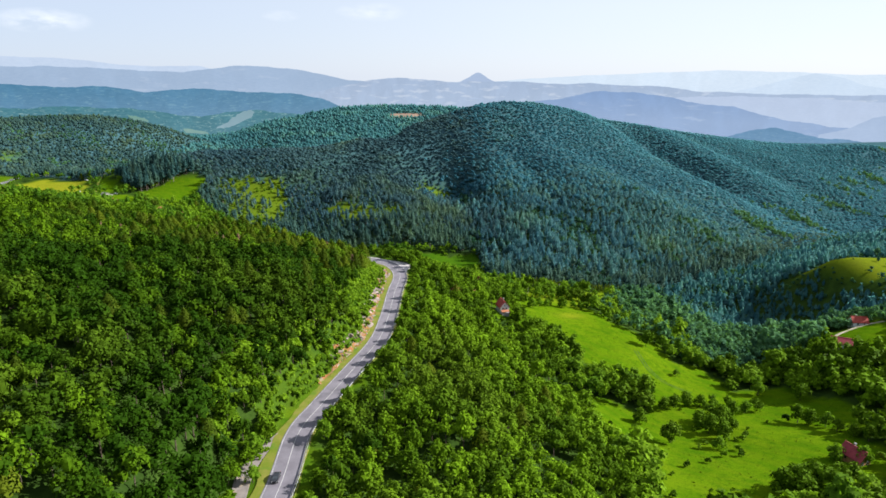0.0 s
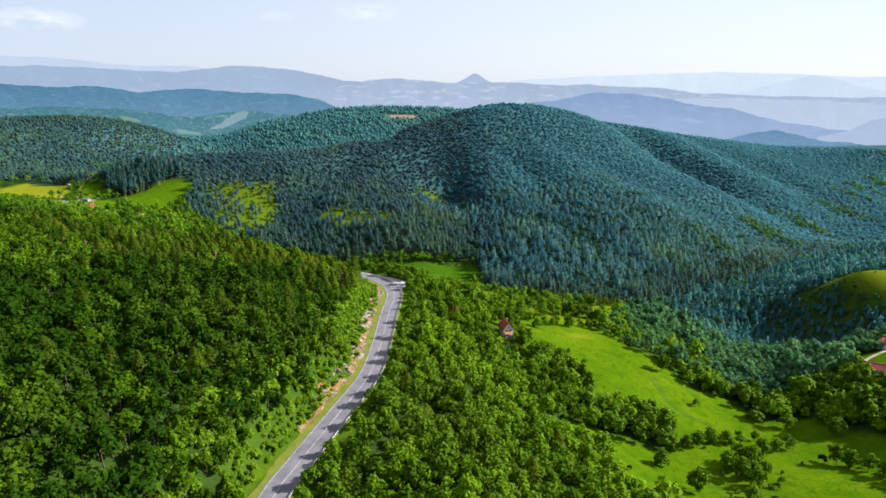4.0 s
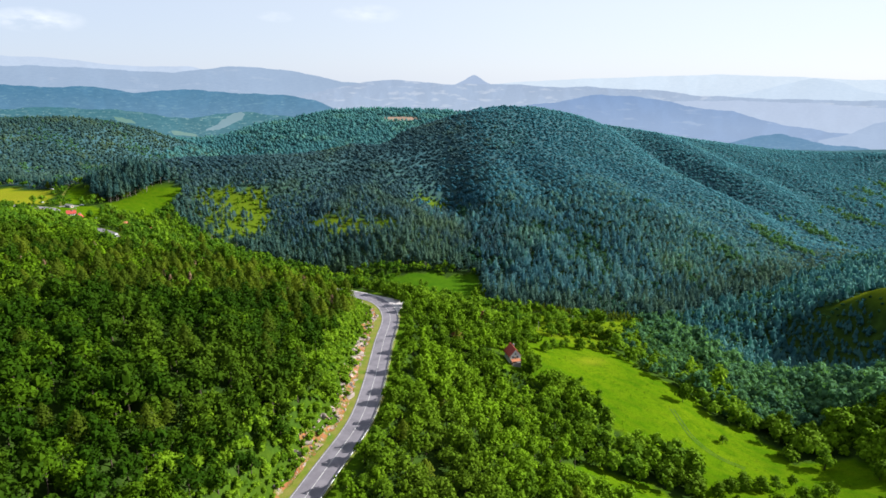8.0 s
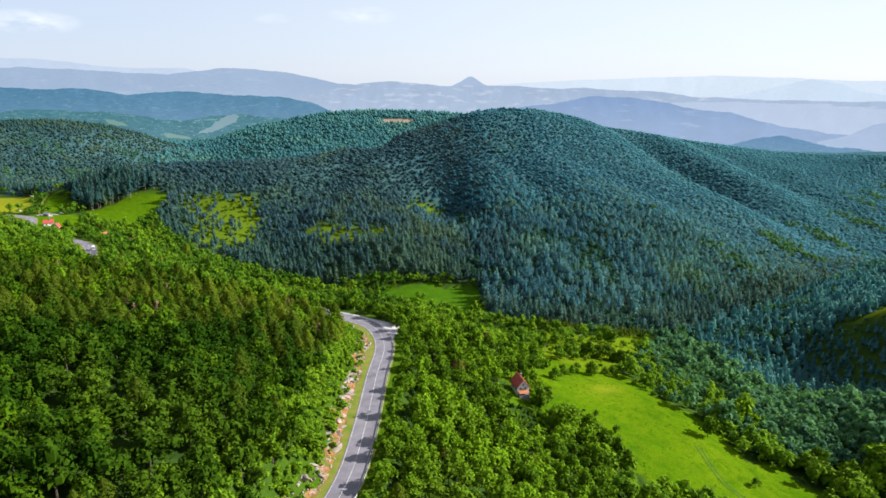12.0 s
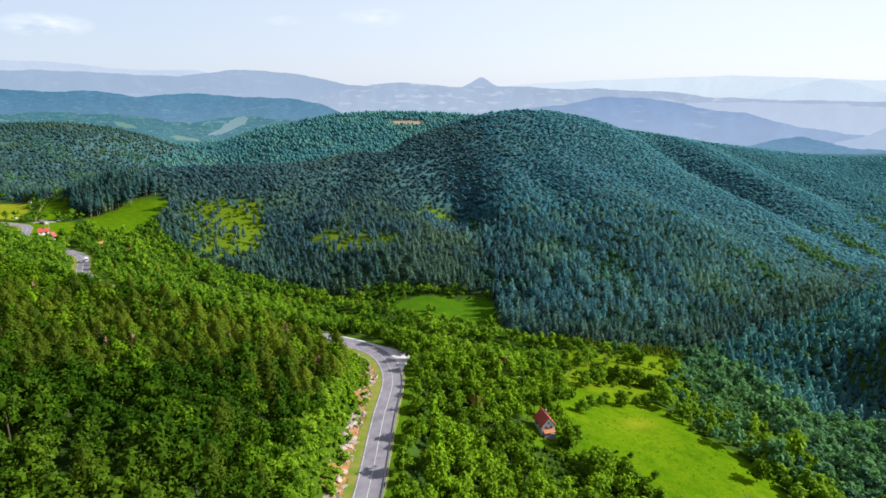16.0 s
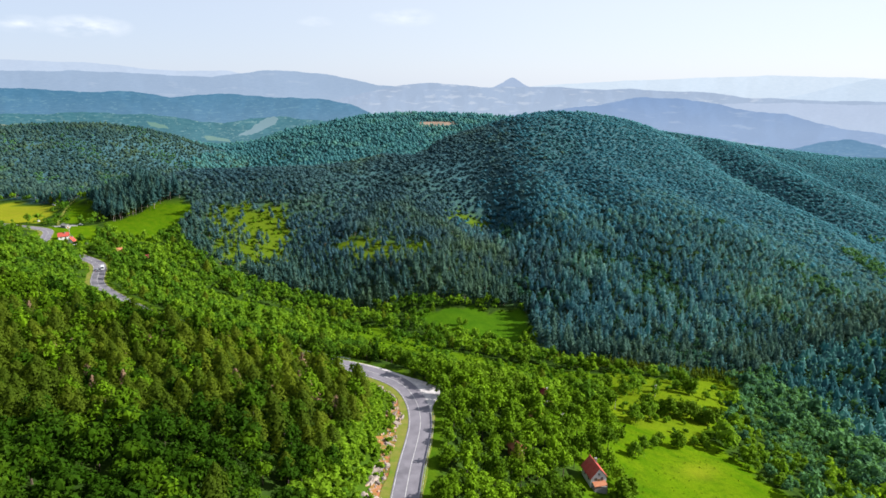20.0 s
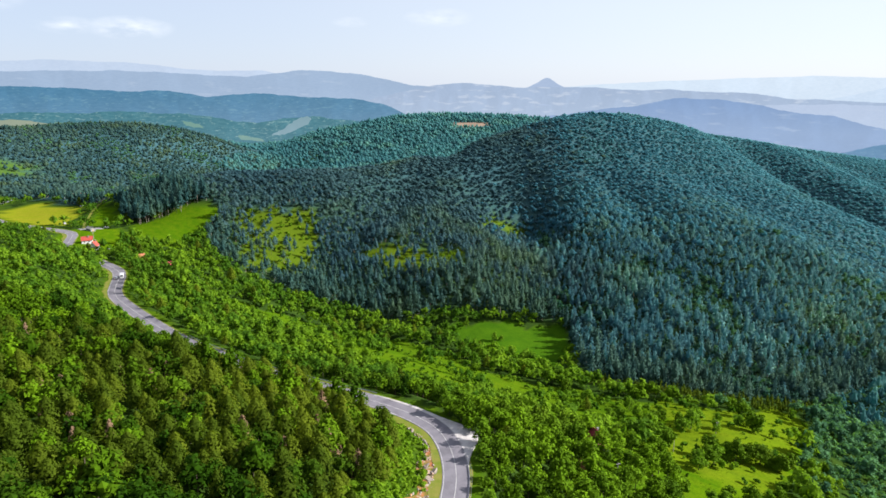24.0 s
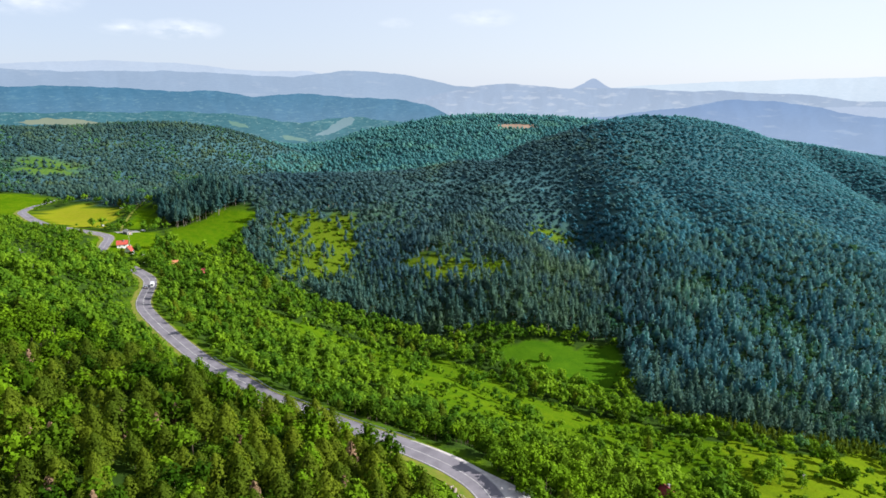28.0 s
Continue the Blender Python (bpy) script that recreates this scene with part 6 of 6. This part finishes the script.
# ---- vehicles ----
def car(x, y, turn, paint, label, length=4.3, width=1.8, high=1.45, z=None, van=False):
    root = tagged(new("car"), label, "car", "cars")
    L, W = length / 2, width / 2
    prof = ([(-L, 0.35), (-L, 0.80), (-L * 0.93, 0.92), (-L * 0.55, 0.98), (-L * 0.22, high - 0.05), (L * 0.05, high), (L * 0.55, high - 0.06), (L * 0.90, 1.0), (L, 0.85), (L, 0.38)]
            if not van else [(-L, 0.35), (-L, 1.1), (-L * 0.86, high - 0.15), (-L * 0.7, high), (L, high), (L, 0.38)])
    bm = bmesh.new()
    rows = [[bm.verts.new((sx * (W if pz < 1.0 or van else W * 0.80), py, pz)) for py, pz in prof] for sx in (-1, 1)]
    bm.faces.new(rows[0])
    bm.faces.new(rows[1][::-1])
    for i in range(len(prof)):
        j = (i + 1) % len(prof)
        bm.faces.new((rows[0][j], rows[0][i], rows[1][i], rows[1][j]))
    bmesh.ops.bevel(bm, geom=bm.edges[:], offset=0.05, segments=1, affect="EDGES")
    bmesh.ops.recalc_face_normals(bm, faces=bm.faces)
    part("body", bm, paint, root)
    bm = bmesh.new()
    if van:
        box(bm, -W * 0.85, W * 0.85, -L * 0.99, -L * 0.97, 1.15, high - 0.25)
    else:
        for sx in (-1, 1):
            box(bm, sx * W * 0.86 - 0.02, sx * W * 0.86 + 0.02, -L * 0.22, L * 0.6, 1.03, high - 0.14)
        v = [bm.verts.new(p) for p in ((-W * 0.78, -L * 0.54, 1.0), (W * 0.78, -L * 0.54, 1.0), (W * 0.7, -L * 0.25, high - 0.07), (-W * 0.7, -L * 0.25, high - 0.07))]
        bm.faces.new([bm.verts.new(q.co + Vector((0, -0.02, 0.03))) for q in v])
        v = [bm.verts.new(p) for p in ((-W * 0.7, L * 0.57, high - 0.08), (W * 0.7, L * 0.57, high - 0.08), (W * 0.78, L * 0.88, 1.02), (-W * 0.78, L * 0.88, 1.02))]
        bm.faces.new([bm.verts.new(q.co + Vector((0, 0.02, 0.03))) for q in v])
    part("windows", bm, WINDOW, root)
    for sx in (-1, 1):
        for sy in (-0.62, 0.62):
            bm = bmesh.new()
            bmesh.ops.create_cone(bm, cap_ends=True, segments=14, radius1=0.33, radius2=0.33, depth=0.22, matrix=pose(sx * (W - 0.1), sy * L, 0.33, 0, 90, 0))
            wheel = part("wheel", bm, RUBBER, root)
            bm = bmesh.new()
            bmesh.ops.create_cone(bm, cap_ends=True, segments=10, radius1=0.19, radius2=0.17, depth=0.24, matrix=pose(sx * (W - 0.1), sy * L, 0.33, 0, 90, 0))
            part("rim", bm, STEEL, wheel)
        bm = bmesh.new()
        box(bm, sx * W * 0.72 - 0.16, sx * W * 0.72 + 0.16, -L - 0.02, -L + 0.06, 0.62, 0.78)
        part("headlight", bm, LAMP_GLASS, root)
        bm = bmesh.new()
        box(bm, sx * W * 0.75 - 0.14, sx * W * 0.75 + 0.14, L - 0.06, L + 0.02, 0.72, 0.88)
        part("tail_light", bm, RED_PAINT, root)
    root.matrix_world = pose(x, y, (ground_at(x, y) if z is None else z), 0, 0, turn)
    return root


def road_spot(y, off, x_max=0):
    """A place on the near stretch of the road."""
    i = int(np.argmin(np.abs(ROAD_FINE[:, 1] - y) + 1000 * (ROAD_FINE[:, 0] < -60)))
    p = offset_points(ROAD_FINE, off)[i]
    d = ROAD_FINE[i + 1] - ROAD_FINE[i - 1]
    return p[0], p[1], math.degrees(math.atan2(d[1], d[0])) - 90, p[2] + 0.10


sx, sy, st, sz = road_spot(143, -1.7)
car(sx, sy, st, BLACK_PAINT, "black hatchback on the asphalt road", z=sz)
i = int(np.argmin(np.hypot(ROAD_FINE[:, 0] + 256, ROAD_FINE[:, 1] - 541)))
d = ROAD_FINE[i + 1] - ROAD_FINE[i - 1]
heading = math.degrees(math.atan2(d[1], d[0])) - 90
p = offset_points(ROAD_FINE, 1.6)[i]
car(p[0], p[1], heading, WHITE_PAINT, "white van on the far road bend", 5.6, 2.0, 2.5, p[2] + 0.1, True)
p = offset_points(ROAD_FINE, -1.7)[i - 2]
car(p[0], p[1], heading + 180, GREY_PAINT, "grey car on the far road bend", z=p[2] + 0.1)
for cx, cy, ct, paint, lab in ((-378, 690, 20, WHITE_PAINT, "white car parked in the pale yard"), (-366, 696, 80, WHITE_PAINT, "white car parked beside the field"),
                               (-411, 704, 50, WHITE_PAINT, "white car parked at the field corner"), (209, 322, 60, WHITE_PAINT, "white car parked by the farm building"),
                               (-438, 768, 70, WHITE_PAINT, "white van parked under the trees")):
    car(cx, cy, ct, paint, lab, z=ground_at(cx, cy) + 0.32)


# ---- poles ----
def utility_pole(x, y, tall=6.5):
    root = tagged(new("utility_pole"), "pale weathered wooden utility pole with a crossarm", "pole", "utility poles")
    bm = bmesh.new()
    bmesh.ops.create_cone(bm, cap_ends=True, segments=8, radius1=0.16, radius2=0.10, depth=tall + 1, matrix=pose(0, 0, tall / 2 - 0.5))
    part("shaft", bm, POLE_WOOD, root)
    bm = bmesh.new()
    box(bm, -0.8, 0.8, -0.06, 0.06, tall - 0.6, tall - 0.46)
    part("crossarm", bm, POLE_WOOD, root)
    for k in (-0.7, 0, 0.7):
        bm = bmesh.new()
        bmesh.ops.create_cone(bm, cap_ends=True, segments=8, radius1=0.06, radius2=0.04, depth=0.2, matrix=pose(k, 0, tall - 0.36))
        part("insulator", bm, LAMP_GLASS, root)
    root.matrix_world = pose(x, y, ground_at(x, y), 0, 0, 25)


for px, py in ((88, 452), (28, 372), (60, 420), (-345, 648), (-300, 600)):
    utility_pole(px, py)
